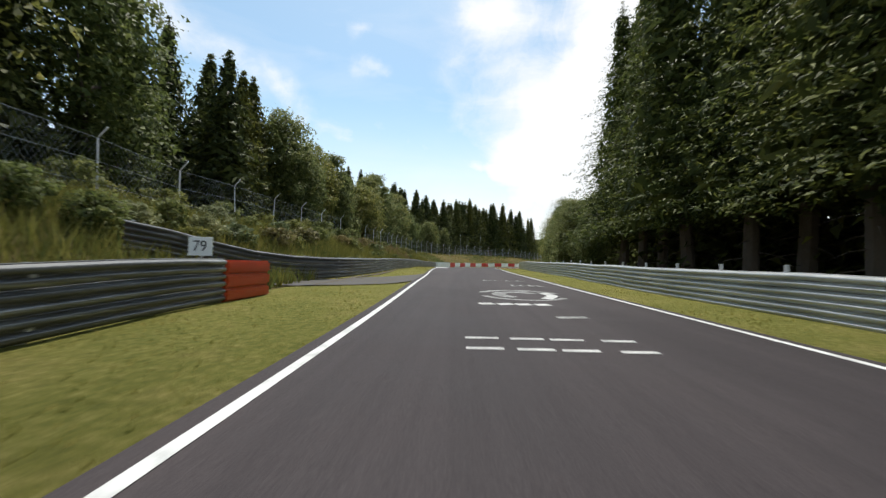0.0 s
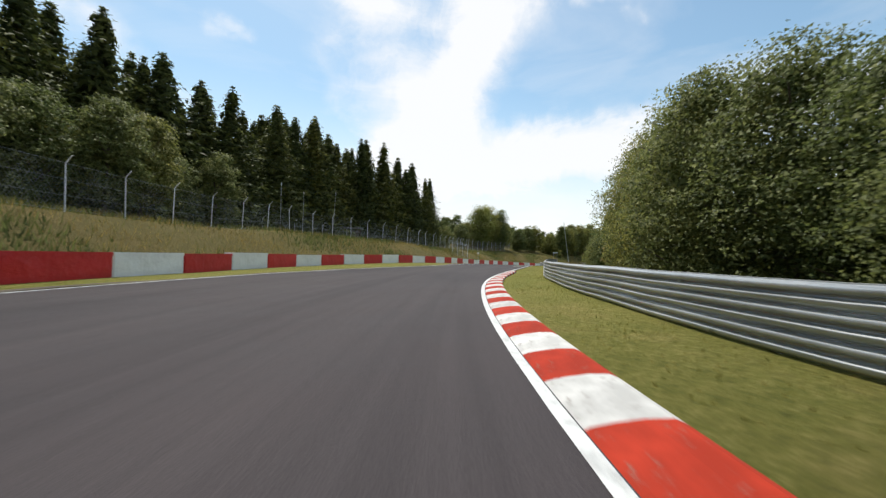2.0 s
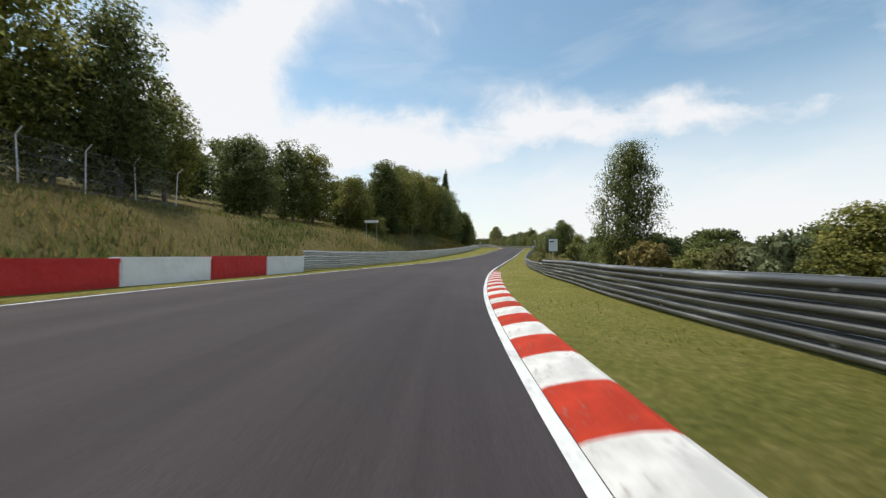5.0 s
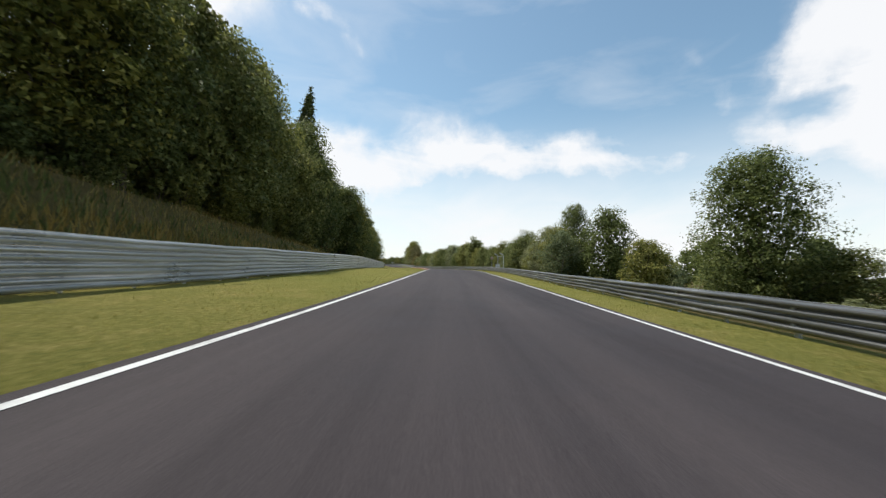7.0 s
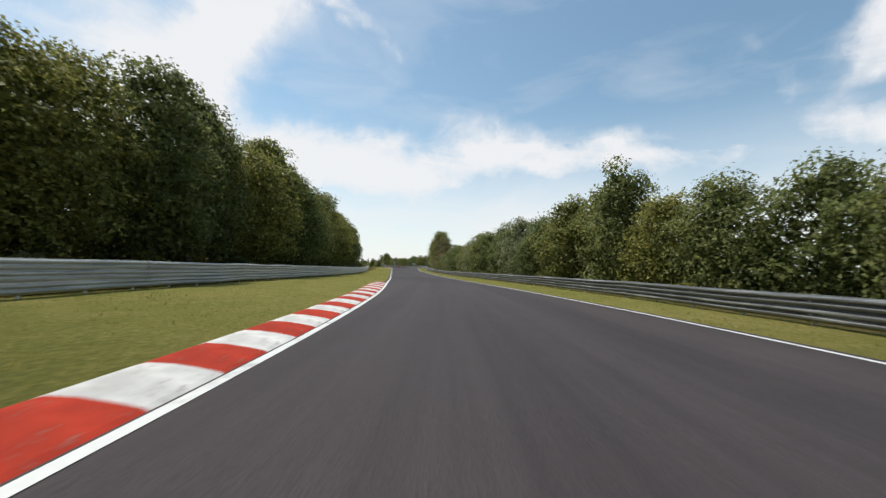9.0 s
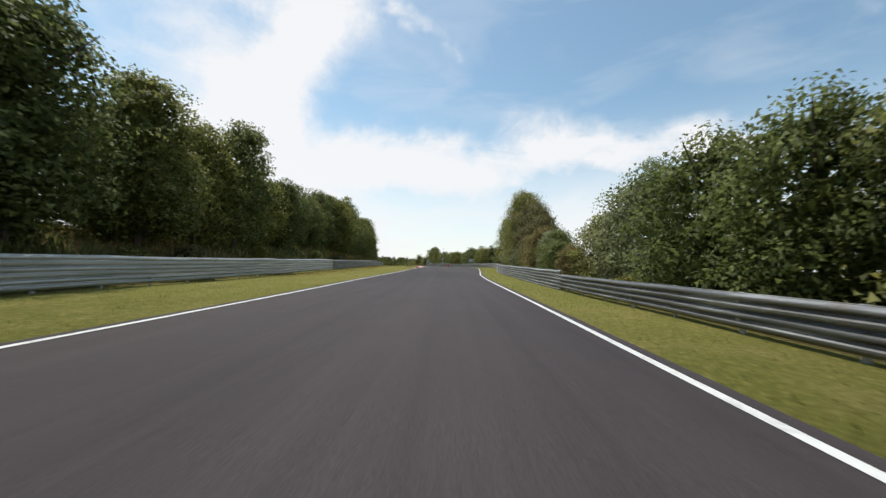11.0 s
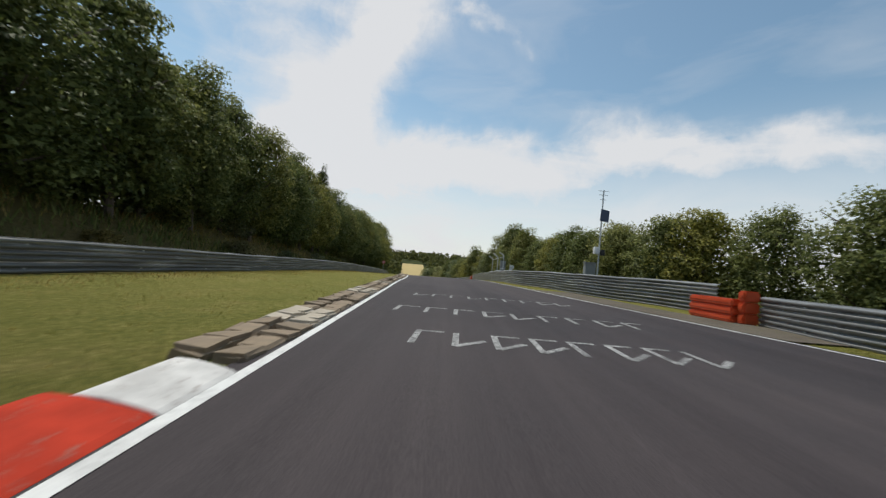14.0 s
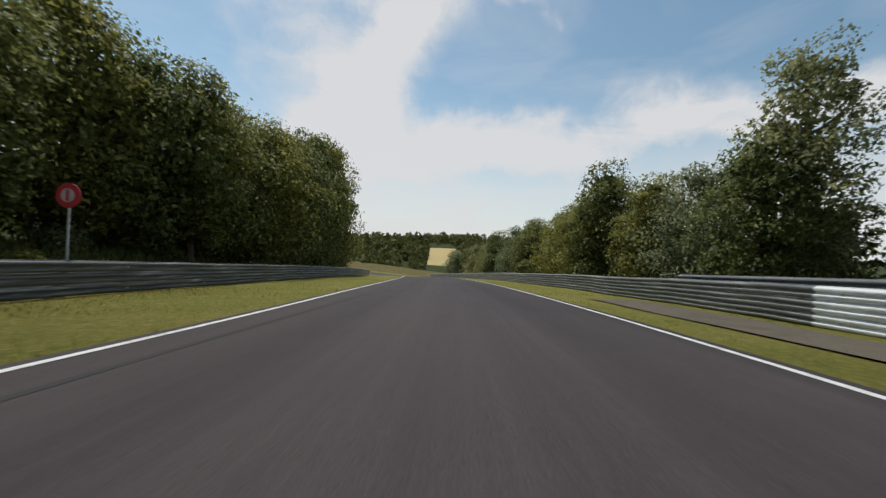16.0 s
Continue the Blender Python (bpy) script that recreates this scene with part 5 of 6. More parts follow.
def shrub(height, radius, leaves, leaf, seed, label, material, kind_name="bush"):
    root = thing(kind_name, label, "bush", group="trackside bushes")
    bm = bmesh.new()
    rng = random.Random(seed)
    for k in range(5):
        a = k * 1.26 + rng.uniform(-0.4, 0.4)
        r = radius * rng.uniform(0.25, 0.6)
        tube(bm, [(0.05 * math.cos(a), 0.05 * math.sin(a), -0.2), (r * 0.6 * math.cos(a), r * 0.6 * math.sin(a), height * 0.45), (r * math.cos(a), r * math.sin(a), height * 0.8)], 0.035, 5, 0.01)
    part("branching_stem", bm, BARK, root)
    part("foliage", crown_mesh(height, radius, height * 0.08, 20, leaves, leaf, material, seed, 0.6), None, root)
    return root


KINDS = {
    "oak": [broad_tree(11.5, 4.3, 1.0, 13500, 0.140, 11, "dense dark green broadleaf tree at the wood's edge", blobs=90),
            broad_tree(12.5, 3.9, 1.4, 13000, 0.140, 12, "tall leafy broadleaf tree with an uneven crown", blobs=84),
            broad_tree(10.0, 4.6, 0.6, 13500, 0.140, 13, "wide spreading broadleaf tree with low branches", blobs=90),
            broad_tree(11.0, 3.4, 0.9, 12000, 0.136, 14, "narrow broadleaf tree with ragged top", None, None, 0.65, 70)],
    "near_oak": [broad_tree(11.5, 4.2, 0.4, 30000, 0.092, 19, "leafy broadleaf tree hanging over the guardrail", blobs=120),
                 broad_tree(10.5, 3.8, 0.3, 28000, 0.092, 20, "broadleaf tree with loose leafy sprays by the guardrail", None, None, 0.7, 120)],
    "hedge": [broad_tree(7.0, 3.2, 0.3, 11000, 0.104, 21, "round leafy hedgerow tree behind the guardrail", blobs=70),
              broad_tree(6.2, 2.9, 0.2, 10500, 0.102, 22, "bushy small broadleaf tree behind the guardrail", blobs=64),
              broad_tree(7.6, 2.7, 0.4, 10000, 0.104, 23, "upright small tree with fluttering leaves", None, None, 0.6, 60)],
    "willow": [broad_tree(7.5, 3.4, 0.3, 11000, 0.102, 31, "pale grey-green willow with feathery crown", LEAF_PALE, BIRCH_BARK, 0.8, 66),
               broad_tree(6.5, 3.0, 0.3, 10500, 0.098, 32, "silvery pale bushy tree beside the track", LEAF_PALE, BIRCH_BARK, 0.8, 60)],
    "rust": [broad_tree(7.0, 3.2, 0.3, 17000, 0.086, 41, "brown-tinged leafy tree beside the track", LEAF_RUST, None, 0.8, 66)],
    "birch": [broad_tree(9.5, 2.4, 1.6, 9000, 0.094, 51, "slender open-crowned birch with pale stem", LEAF_PALE, BIRCH_BARK, 0.6, 48)],
    "spruce": [spruce(21.0, 5.8, 0.6, 61, "tall dark green spruce with drooping branches", 46, 0.35, 0.22, 0.20),
               spruce(18.5, 5.5, 0.5, 62, "dark spruce with a pointed top", 42, 0.35, 0.22, 0.20),
               spruce(23.0, 5.8, 1.0, 63, "very tall slender dark spruce", 48, 0.35, 0.22, 0.20)],
    "near_spruce": [spruce(27.0, 6.0, 1.2, 64, "tall spruce with hanging yellow-green boughs close to the track", 58, 0.42, 0.062, 0.085, 4.6, NEEDLE_SUNLIT),
                    spruce(25.0, 5.7, 0.8, 65, "tall green spruce with a bare lower stem close to the track", 54, 0.38, 0.062, 0.085, 3.8, NEEDLE_SUNLIT)],
    "lime": [broad_tree(11.5, 4.8, 1.8, 11000, 0.16, 18, "large bright yellow-green broadleaf tree behind the fence", LEAF_BRIGHT, None, 0.75, 80)],
    "bush": [shrub(2.2, 1.5, 1500, 0.11, 71, "low green bush behind the guardrail", LEAF),
             shrub(2.8, 1.8, 1600, 0.12, 72, "tangled green bush on the bank", LEAF),
             shrub(1.6, 1.4, 1300, 0.10, 73, "low yellowish bush on the bank", LEAF_RUST),
             shrub(2.4, 1.6, 1500, 0.11, 74, "pale leafy bush beside the track", LEAF_PALE)],
}
KINDS["pine"] = [broad_tree(10.5, 2.7, 3.0, 7500, 0.125, 81, "dark pine with a high ragged crown", NEEDLE, None, 0.55, 40)]
KINDS["thicket"] = KINDS["bush"][:2]
used = set()
TOPS = {ob.name: max(v[2] for v in ob.children[1].bound_box) for obs in KINDS.values() for ob in obs}
# trees deep in the wood, of which only tops and gaps show: their leaf clumps, gathered for one mesh
DEEP = []
DEEP_KINDS = [crown_arrays(12.0, 4.3, 0.8, 50, 1900, 0.32, 15), crown_arrays(11.0, 3.9, 0.8, 46, 1800, 0.32, 16), crown_arrays(12.5, 3.7, 1.0, 46, 1800, 0.32, 17)]


def plant_deep(s, n, tall, rng):
    centre, normal, leaf, out = rng.choice(DEEP_KINDS)
    size = tall / centre[:, 2].max()
    a, c = rng.uniform(0, 6.28), spot(s, n, -0.1)
    turn = np.array([[math.cos(a), -math.sin(a), 0], [math.sin(a), math.cos(a), 0], [0, 0, 1]])
    stretch = np.array([size ** 0.75, size ** 0.75, size])
    DEEP.append(((centre @ turn.T) * stretch + np.array(c), normal @ turn.T, leaf * size ** 0.75, out @ turn.T))


def plant(kind, s, n, tall, variant=None, rng=random, wide=1.0):
    """Plants a tree or bush that reaches tall metres over the ground; the first use places the built one, later uses copy it."""
    protos = KINDS[kind]
    i = rng.randrange(len(protos)) if variant is None else variant
    p = spot(s, n, -0.1)
    m = Matrix.Translation(p) @ pose(0, 0, 0, rng.uniform(-3, 3), rng.uniform(-3, 3), rng.uniform(0, 360))
    ob = protos[i]
    size = tall / TOPS[ob.name]
    if ob.name not in used:
        used.add(ob.name)
        ob.matrix_world = m
    else:
        ob = copy_thing(ob, m)
    across = wide * size ** 0.75
    ob.scale = (across * rng.uniform(0.9, 1.1), across * rng.uniform(0.9, 1.1), size)
    return ob


def row(kinds, s0, s1, gap, n_of, spread, tall, seed, vary=0.16, wide=1.0):
    """A loose row of trees along the road; n_of gives the offset at s, tall the height that the tops reach there."""
    rng = random.Random(seed)
    s = s0
    while s < s1:
        at, n = s + rng.uniform(-0.3, 0.3) * gap, n_of(s) + rng.uniform(-spread, spread)
        kind = rng.choice(kinds)
        # a round crown shows its near side, so it stays below the line of the tops
        high = (tall(at) if callable(tall) else tall) * rng.uniform(1 - vary, 1.03) * (1.0 if "spruce" in kind else 0.87)
        if kind == "deep":
            plant_deep(at, n, high, rng)
        else:
            plant(kind, at, n, high, None, rng, wide)
        s += gap


# heights of the wood's edge along the road
top_bank = table((-20, 17), (24, 16.0), (30, 16.3), (37, 16.0), (41, 12.6), (56, 10.8), (63, 11.4), (69, 13.8), (75, 14.6), (80, 13.0), (86, 10.5), (100, 8.5))
top_spruce = table((84, 17), (101, 18.2), (112, 16.5), (117, 16.5), (124, 19), (138, 20.6), (146, 20.6), (157, 19.5), (162, 17), (165, 14), (170, 10))
top_hill = table((170, 7.5), (176, 7.6), (183, 9.2), (196, 8.6), (212, 12), (222, 12.4), (229, 12.6), (238, 10.2), (247, 11.6), (268, 12.0))
top_bend = table((245, 12), (284, 13.4), (294, 13.6), (300, 15.2), (305, 15.6), (315, 14.0), (320, 11.0))
top_left = table((304, 13.5), (315, 11.5), (327, 8.4), (331, 10.8), (334, 9.4), (339, 8.8), (350, 9.6), (358, 11.0), (363, 11.6), (375, 10.6), (390, 10.5), (416, 10.0), (424, 8.0))
top_end = table((420, 8.6), (433, 8.4), (439, 8.0), (444, 6.0), (451, 6.6), (464, 8.2), (470, 7.6), (476, 9.4), (480, 8.8), (491, 7.4), (498, 9.0), (510, 10.0), (517, 9.4), (522, 10.4),
                (527, 9.2), (535, 10.3), (551, 9.3), (561, 8.0), (566, 9.8), (571, 9.0), (582, 10.2), (601, 10.8), (607, 11.8), (615, 13.8), (625, 15.0), (636, 16.4), (641, 14.0), (646, 9.0))
top_inside = table((33, 8.6), (41, 9.2), (50, 8.4), (54, 9.8), (57, 9.4), (60, 8.8), (66, 9.8), (74, 8.6), (79, 6.6), (85, 7.4), (90, 9.8), (94, 10.2), (98, 9.4), (104, 8.5), (114, 6.5))
top_low = table((114, 5.2), (126, 5.4), (135, 5.3), (138, 7.0), (146, 7.0), (154, 7.4), (161, 7.0), (168, 7.4), (173, 6.6), (181, 4.8), (192, 5.4), (201, 4.0), (240, 4.2), (258, 4.6), (288, 4.2), (291, 5.4))
top_hedge = table((290, 5.0), (296, 6.0), (300, 8.0), (304, 7.6), (306.5, 5.2), (312, 5.0), (316, 6.8), (322, 6.6), (324, 5.8), (327, 6.8), (332, 6.0), (338, 6.4), (346, 7.4), (349, 6.4), (353, 8.6), (362, 9.0), (365, 7.8), (374, 8.1), (388, 8.0), (404, 7.5), (425, 7.0))
top_right = table((425, 6.4), (430, 5.4), (433, 3.5), (435, 4.0), (438, 5.0), (444, 5.8), (448, 4.6), (453, 5.6))
top_far = table((486, 5.0), (498, 5.0), (501, 5.2), (505, 6.2), (508, 5.2), (510, 5.4), (514, 6.4), (517, 5.4), (531, 5.3), (542, 6.0), (548, 5.6), (560, 5.2), (564, 5.1), (568, 7.0), (572, 6.8), (576, 8.0), (592, 8.0))
top_last = table((592, 8.0), (604, 7.8), (610, 7.3), (617, 9.4), (628, 9.2), (645, 8.6), (690, 8.8))

# left side
row(["oak", "spruce", "spruce"], -14, 38, 4.2, lambda s: -21.8, 1.2, top_bank, 101, 0.1)
row(["oak"], 38, 100, 4.0, lambda s: fence_at(s) - 6.0, 1.2, top_bank, 103, 0.12)
row(["spruce"], -12, 36, 4.2, lambda s: -28, 1.6, 19.5, 102, 0.1)
row(["spruce"], 46, 96, 4.4, lambda s: -33 - max(0, s - 76) * 0.12, 1.6, 18.5, 128, 0.16, 1.2)
row(["deep"], 36, 92, 5, lambda s: fence_at(s) - 12, 2.0, lambda s: top_bank(s) * 0.95, 104)
row(["spruce"], 86, 168, 2.7, lambda s: -35 - max(0, 112 - s) * 0.1 + 4.0 * ease((s - 132) / 20), 1.2, lambda s: top_spruce(s) * 1.08, 105, 0.15, 1.3)
row(["spruce"], 84, 164, 3.2, lambda s: -40 - max(0, 112 - s) * 0.1, 1.6, lambda s: top_spruce(s) * 1.14, 106, 0.16, 1.3)
row(["oak", "hedge"], 92, 112, 4.4, lambda s: fence_at(s) - 7.0, 1.4, 8.0, 129, 0.2)
row(["oak", "hedge"], 170, 250, 4.8, lambda s: -30 + max(0, s - 195) * 0.18, 2.0, lambda s: top_hill(s) * 0.8, 107)
row(["deep"], 170, 262, 4.4, lambda s: -38 + max(0, s - 205) * 0.14, 2.5, lambda s: top_hill(s) * 0.92, 108)
row(["deep"], 172, 262, 5.0, lambda s: -54 + max(0, s - 205) * 0.14, 3.0, lambda s: top_hill(s) * 0.95, 120)
row(["oak"], 245, 320, 4.0, lambda s: rail_left(s) - 9.4, 1.0, lambda s: top_bend(s) * 1.04, 109, 0.14)
row(["deep"], 248, 306, 4.4, lambda s: rail_left(s) - 12.5, 2.0, top_bend, 110)
row(["oak"], 316, 423, 4.2, lambda s: rail_left(s) - 5.2, 0.8, top_left, 111, 0.10)
row(["deep"], 306, 418, 4.4, lambda s: rail_left(s) - 9.5, 1.5, top_left, 112, 0.12)
row(["oak", "hedge", "oak"], 423, 504, 4.0, lambda s: rail_left(s) - 5.8, 0.9, top_end, 113, 0.14)
row(["deep"], 418, 504, 4.4, lambda s: rail_left(s) - 10.5, 1.4, top_end, 114, 0.12)
row(["oak"], 504, 642, 4.0, lambda s: rail_left(s) - 5.6, 0.9, top_end, 115, 0.12)
row(["deep"], 504, 638, 4.2, lambda s: rail_left(s) - 10.5, 1.6, top_end, 116, 0.12)
row(["hedge"], 642, 650, 3.6, lambda s: rail_left(s) - 5.0, 0.8, 7.0, 121, 0.15)
row(["deep"], 236, 646, 3.2, lambda s: rail_left(s) - 13.5, 1.2, 5.0, 130, 0.3)
row(["bush"], 345, 640, 3.8, lambda s: rail_left(s) - 6.5, 1.2, 2.2, 131, 0.3)
row(["thicket", "bush", "hedge"], 238, 345, 2.6, lambda s: rail_left(s) - 8.2, 0.9, 3.4, 132, 0.4)
row(["thicket"], 14, 76, 2.8, lambda s: rail_left(s) - 3.2, 1.6, 1.1, 117, 0.35)
row(["thicket", "thicket", "bush"], 0, 74, 1.7, lambda s: rail_left(s) - 6.4, 1.8, 1.6, 118, 0.3)
row(["thicket"], -2, 46, 2.6, lambda s: -16.5, 1.4, 2.4, 122, 0.3)
row(["bush"], 340, 620, 8.5, lambda s: rail_left(s) - 3.2, 0.9, 1.5, 119, 0.35)
# right side
row(["near_spruce"], -6, 41, 3.7, lambda s: 14.4, 0.8, 26, 201, 0.08)
row(["spruce"], -8, 43, 4.4, lambda s: 19.5, 1.6, 26, 202, 0.1)
row(["near_oak"], 44, 66, 3.8, lambda s: rail_r(s) + 6.8, 0.8, top_inside, 203, 0.12)
row(["near_oak"], 66, 100, 4.2, lambda s: rail_r(s) + 7.2, 1.0, top_inside, 204, 0.12)
row(["deep"], 40, 100, 5.0, lambda s: rail_r(s) + 13, 1.6, lambda s: top_inside(s) * 0.9, 205)
row(["hedge", "bush", "hedge"], 116, 150, 3.0, lambda s: rail_r(s) + 10.5, 1.6, top_low, 206)
row(["deep"], 114, 215, 3.0, lambda s: rail_r(s) + 16, 1.6, lambda s: min(5.4, top_low(s)), 220, 0.15)
row(["hedge"], 148, 176, 3.2, lambda s: rail_r(s) + 8.8, 1.0, top_low, 207, 0.12)
row(["hedge", "bush"], 178, 288, 4.0, lambda s: rail_r(s) + 9.5, 2.0, top_low, 208, 0.25)
row(["deep"], 180, 330, 4.6, lambda s: rail_r(s) + 22, 4.0, 6.5, 216, 0.2)
row(["hedge", "hedge", "willow"], 296, 425, 3.8, lambda s: rail_r(s) + 5.6, 0.8, top_hedge, 209, 0.10)
row(["deep"], 300, 425, 4.0, lambda s: rail_r(s) + 9.5, 1.0, lambda s: top_hedge(s) * 0.85, 221, 0.12)
row(["hedge", "rust", "willow"], 425, 453, 3.4, lambda s: rail_r(s) + 5.4, 1.0, top_right, 210, 0.12)
row(["willow", "hedge"], 460, 488, 3.4, lambda s: rail_r(s) + 3.8, 0.8, 4.4, 227)
row(["hedge"], 496, 548, 3.2, lambda s: rail_r(s) + 6.2, 0.9, top_far, 211, 0.10)
row(["deep"], 496, 548, 3.8, lambda s: rail_r(s) + 11, 1.5, lambda s: top_far(s) * 0.9, 218, 0.12)
row(["hedge"], 548, 592, 3.4, lambda s: rail_r(s) + 6.6, 1.0, top_far, 212, 0.12)
row(["hedge", "willow"], 603, 616, 3.6, lambda s: rail_r(s) + 6.6, 1.0, top_last, 213)
row(["oak", "willow", "hedge"], 616, 690, 4.2, lambda s: rail_r(s) + 6.6, 1.4, top_last, 225, 0.12)
row(["deep"], 548, 690, 4.0, lambda s: rail_r(s) + 13.0, 2.0, lambda s: 5.0 + 2.5 * ease((s - 575) / 10), 224, 0.15)
row(["bush"], 36, 610, 4.6, lambda s: rail_r(s) + 2.6, 0.9, 1.3, 214, 0.35)
# trees that stand out
plant("spruce", 312, -23.0, 26.5, 0, random.Random(1), 1.05)
plant("spruce", 303, -20.5, 20.0, 2, random.Random(2), 0.8)
plant("spruce", 318, -21.5, 19.0, 1, random.Random(8), 0.7)
plant("spruce", 166.5, -29.5, 18.5, 1, random.Random(51))
plant("spruce", 163.5, -28.5, 18.0, 0, random.Random(52))
plant("lime", 194, -28.0, 12.4, 0, random.Random(3), 0.95)
plant("lime", 201, -29.5, 13.0, 0, random.Random(31), 0.9)
plant("oak", 207, -27.0, 11.8, 1, random.Random(32))
plant("near_oak", 216, 14.2, 9.4, 1, random.Random(4), 0.8)
plant("birch", 188.5, 17.0, 9.6, 0, random.Random(5), 0.95)
plant("birch", 169, 15.6, 10.6, 0, random.Random(13), 0.95)
plant("hedge", 143, 17.0, 7.8, 2, random.Random(9))
plant("oak", 146, 18.5, 8.0, 3, random.Random(19))
plant("near_oak", 107.0, 13.6, 9.6, 0, random.Random(12))
plant("near_oak", 112.0, 14.2, 9.2, 1, random.Random(11))
plant("rust", 456.0, 14.8, 7.4, 0, random.Random(61))
plant("rust", 460.5, 15.6, 9.2, 0, random.Random(62), 0.95)
plant("rust", 465.0, 16.4, 10.4, 0, random.Random(63), 0.95)
plant("near_oak", 469.0, 16.6, 11.6, 0, random.Random(15), 0.9)
plant("near_oak", 473.0, 17.8, 11.4, 1, random.Random(16))
plant("near_oak", 480.0, 19.0, 9.2, 0, random.Random(17))
plant("near_oak", 488.5, 18.4, 9.2, 1, random.Random(18), 0.8)
plant("near_oak", 302.0, 16.4, 7.8, 1, random.Random(14), 0.7)
plant("hedge", 294.5, 18.0, 7.6, 0, random.Random(6))
plant("near_oak", 271.5, 14.6, 6.2, 1, random.Random(7))
plant("pine", 596.0, 17.5, 11.4, 0, random.Random(41), 0.8)
plant("pine", 582.0, 15.0, 9.2, 0, random.Random(42))
plant("birch", 602.0, 16.4, 9.2, 0, random.Random(44), 1.1)
plant("pine", 567.2, -18.5, 11.4, 0, random.Random(45), 0.5)
centres, normals, sizes, outs = (np.concatenate(a) for a in zip(*DEEP))
tagged(new("deep_wood", cards("deep_wood", centres, normals, sizes, LEAF, 499, shade=outs)), "crowded broadleaf trees standing deep behind the first row", "woodland", kind="stuff")
for ob_list in KINDS.values():
    for ob in ob_list:
        if ob.location.length < 0.001:
            ob.matrix_world = Matrix.Translation(spot(640, -40))


def blades(name, label, count, pick, material, seed, tall, wide):
    """Grass as narrow upright blades."""
    rs = np.random.RandomState(seed)
    rng = random.Random(seed)
    verts = np.zeros((count, 3, 3), dtype=np.float32)
    for i in range(count):
        s, n = pick(rng)
        p = spot(s, n)
        a = rng.uniform(0, math.tau)
        h = tall * rng.uniform(0.5, 1.3)
        w = wide * rng.uniform(0.7, 1.3)
        dx, dy = math.cos(a) * w, math.sin(a) * w
        lx, ly = rng.uniform(-0.5, 0.5) * h, rng.uniform(-0.5, 0.5) * h
        verts[i] = ((p.x - dx, p.y - dy, p.z - 0.02), (p.x + dx, p.y + dy, p.z - 0.02), (p.x + lx, p.y + ly, p.z + h))
    me = blade_mesh(name, verts, material)
    return tagged(new(name, me), label, "grass", kind="stuff")


def verge(rng):
    s = rng.uniform(0, 620)
    if rng.random() < 0.6:
        return s, rng.uniform(rail_left(s), left_of(s) - (1.1 if 311 < s < 354 or 460 < s < 561 else 0.25))
    return s, rng.uniform(right_of(s) + (1.1 if 57 < s < 104 or 163 < s < 207 else 0.25), rail_r(s))


def slope(rng):
    s = rng.uniform(0, 640)
    return s, rail_left(s) - rng.uniform(0.5, 11)


def scorched(rng):
    s = rng.uniform(425, 600)
    return s, rail_left(s) + 0.2 + abs(rng.gauss(0, 1.3))


def parched(rng):
    """Dry bank foot between the guardrail and the wood."""
    s = rng.uniform(248, 345) if rng.random() < 0.62 else rng.uniform(452, 512)
    return s, rail_left(s) - 0.5 - 3.6 * rng.random() ** 1.3


def far_side(rng):
    s = rng.uniform(0, 640)
    return s, rail_r(s) + rng.uniform(0.4, 6)


def tangle(rng):
    """Patches of bramble and weeds on the bank."""
    while True:
        s, n = slope(rng)
        if noise.noise((s * 0.10, n * 0.22, 21.0)) > rng.uniform(-0.15, 0.45):
            return s, n


def tufts(rng):
    """Dry tufts gathered in patches on the bank."""
    while True:
        s, n = slope(rng)
        if noise.noise((s * 0.13, n * 0.25, 4.0)) > rng.uniform(-0.35, 0.35) and (s > 74 or rng.random() < 0.15):
            return s, n


def herbs(rng):
    s = rng.uniform(-8, 78)
    return s, rail_left(s) - rng.uniform(0.5, 11)


blades("verge_grass", "short mown grass with yellow tips on the verges", 100000, verge, GRASS, 301, 0.045, 0.014)
blades("bank_grass", "tall dry grass on the bank behind the guardrail", 80000, tufts, STRAW, 302, 0.42, 0.016)
blades("bank_weeds", "green weeds among the dry bank grass", 26000, slope, GRASS, 303, 0.36, 0.022)
blades("bank_herbs", "thick green herbs and rank grass on the bank", 70000, herbs, HERB, 307, 0.62, 0.024)
blades("bank_brambles", "brambles and rank weeds in patches on the bank", 50000, tangle, LEAF, 306, 0.5, 0.045)
blades("dry_strip", "band of scorched straw-coloured grass below the guardrail", 26000, scorched, STRAW, 308, 0.07, 0.014)
blades("parched_bank", "tan parched grass at the foot of the wooded bank", 24000, parched, STRAW, 309, 0.62, 0.03)
blades("outer_grass", "rank grass behind the guardrail", 12000, far_side, GRASS, 304, 0.5, 0.04)
blades("willowherb", "pinkish flowering weeds on the bank", 700, lambda r: (r.uniform(40, 64), rail_left(48) - r.uniform(4.5, 8)), HEATH, 305, 0.9, 0.04)


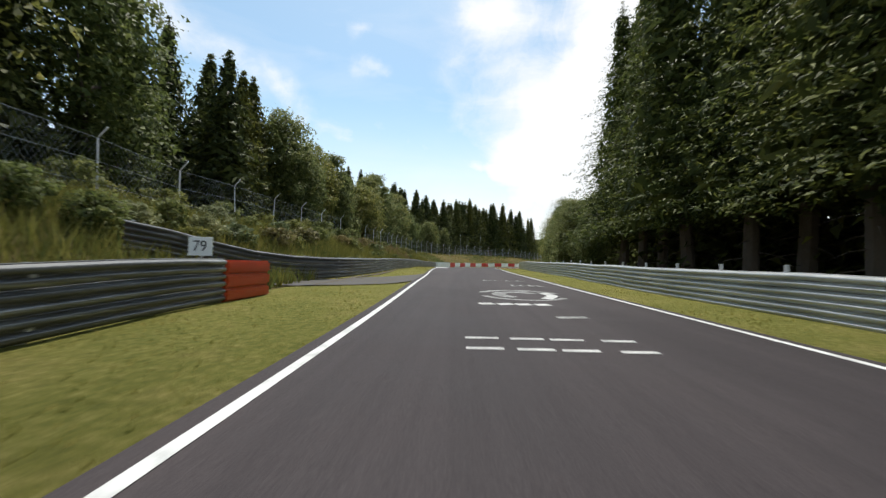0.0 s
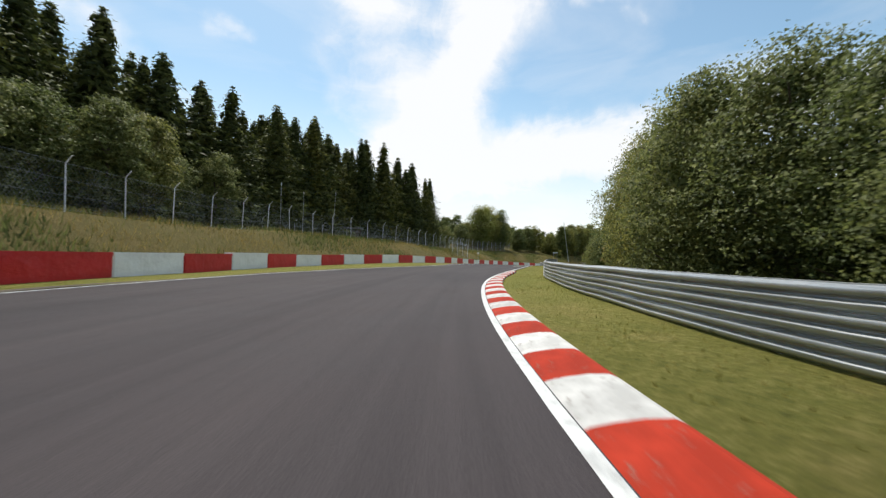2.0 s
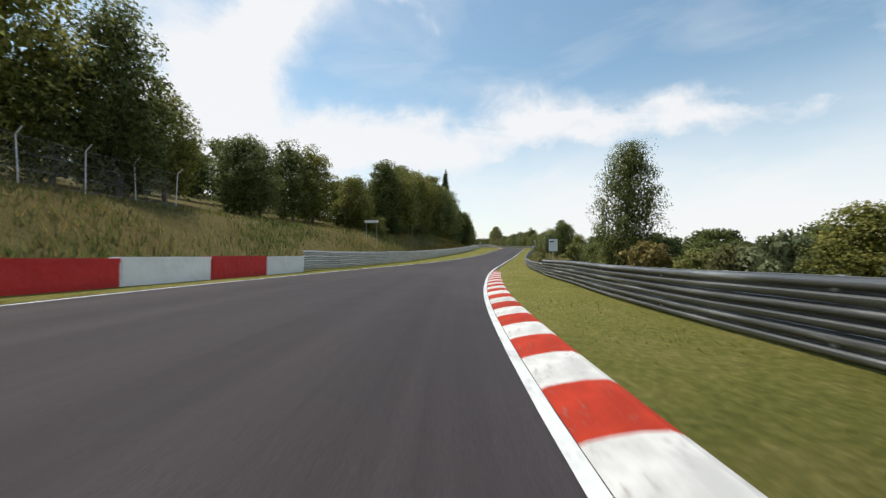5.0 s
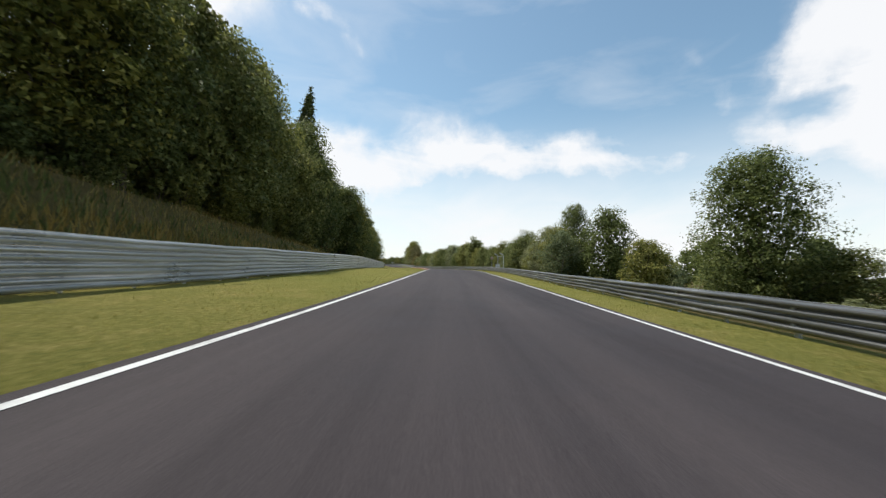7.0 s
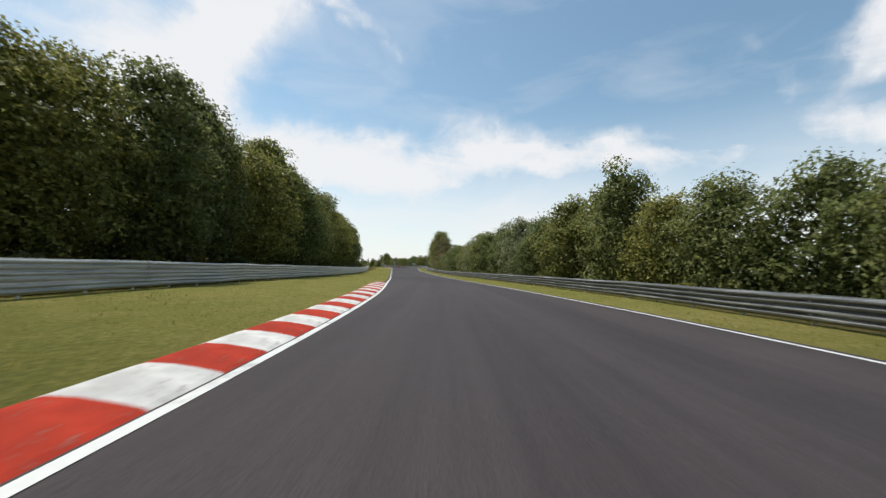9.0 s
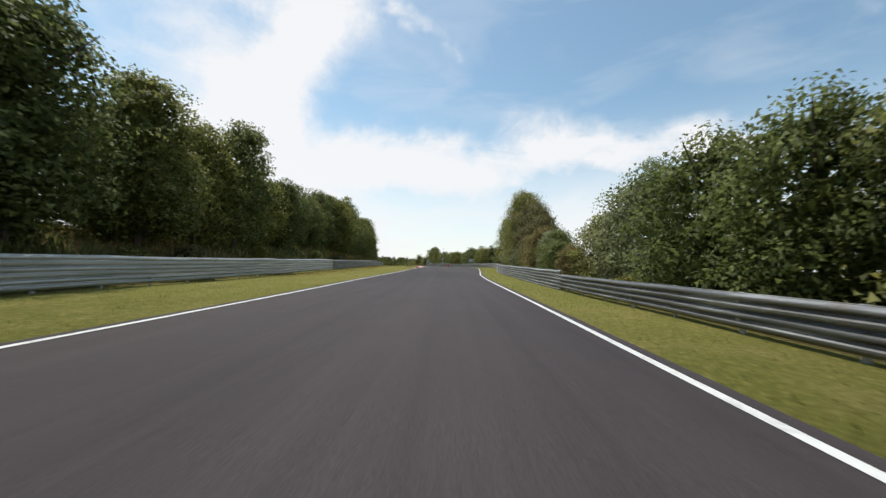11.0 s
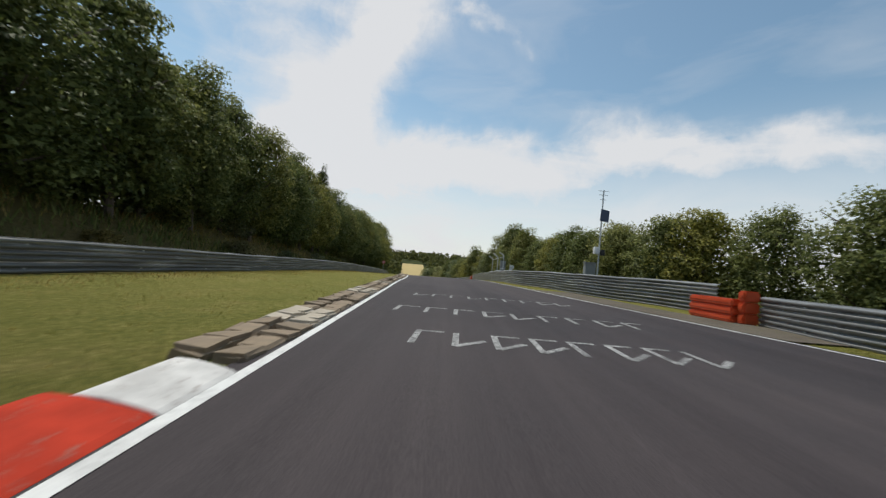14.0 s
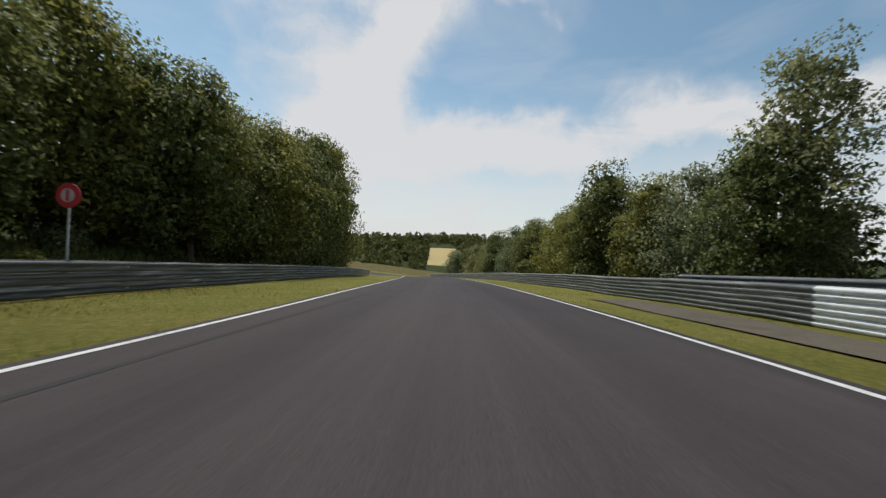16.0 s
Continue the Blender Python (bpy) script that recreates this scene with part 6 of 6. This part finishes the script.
def far_wood(name, label, count, place, material, seed, tall, wide, per=70):
    """Distant wood: every tree a ragged cone or dome of leaf clumps, joined."""
    rs = np.random.RandomState(seed)
    rng = random.Random(seed)
    pts, nor, siz = [], [], []
    for _ in range(count):
        p, conifer = place(rng)
        h = tall * rng.uniform(0.75, 1.2)
        r = wide * rng.uniform(0.8, 1.2)
        u = rs.uniform(0, 1, per)
        env = (1 - u) ** 0.9 if conifer else np.sin(np.pi * (0.2 + 0.75 * u)) ** 0.6
        a = rs.uniform(0, 2 * np.pi, per)
        rad = r * env * rs.uniform(0.6, 1.05, per)
        pts.append(np.stack([p.x + np.cos(a) * rad, p.y + np.sin(a) * rad, p.z + h * (0.04 + 0.96 * u)], 1))
        nor.append(np.stack([np.cos(a), np.sin(a), np.full(per, 0.5)], 1) + rs.normal(size=(per, 3)) * 0.4)
        siz.append(r * (0.30 if conifer else 0.36) * rs.uniform(0.7, 1.3, per) * (1 - 0.5 * u if conifer else 1.0))
    ob = new(name, cards(name, np.concatenate(pts), np.concatenate(nor), np.concatenate(siz), material, seed + 1))
    return tagged(ob, label, "woodland", kind="stuff")


def wood_place(az0, az1, d0, d1, eye, conifers, sink=0.5):
    def place(rng):
        while True:
            a, d = radians(rng.uniform(az0, az1)), rng.uniform(d0, d1)
            x, y = eye[0] - math.sin(a) * d, eye[1] + math.cos(a) * d
            # trees are left out here so that the camera's view reaches the field
            if abs(x - 368 - (y - 425) * 0.605) > 17 or not 520 < y < 740:
                break
        return Vector((x, y, country(x, y) - sink)), rng.random() < conifers
    return place


far_wood("ridge_wood", "dark conifer forest on the far ridge", 1500, wood_place(-75, 25, 560, 860, (330, 380), 0.9), NEEDLE, 401, 17, 6.0)
far_wood("valley_wood", "mixed woodland in the valley beyond the crest", 700, wood_place(-62, 5, 260, 480, (350, 400), 0.3), LEAF_SHADED, 402, 11, 4.8)
far_wood("east_wood", "mixed woodland behind the track on the far side", 420, wood_place(-130, -40, 90, 420, (230, 230), 0.3), LEAF, 403, 10, 4.5)

# the harvested field on the far rise, seen over the crest
def field(x, y, turn, width, depth):
    verts, faces = [], []
    k = 8
    m = pose(x, y, 0, 0, 0, turn)
    for i in range(k + 1):
        for j in range(k + 1):
            p = m @ Vector(((i / k - 0.5) * width, (j / k - 0.5) * depth, 0))
            verts.append((p.x, p.y, country(p.x, p.y) + 0.5))
    for i in range(k):
        for j in range(k):
            a = i * (k + 1) + j
            faces.append((a, a + k + 1, a + k + 2, a + 1))
    return tagged(new("stubble_field", mesh_of("stubble_field", verts, faces, STUBBLE, True)), "pale yellow harvested field on a far slope", "field", kind="structure")


field(516, 670, -31, 23, 110)
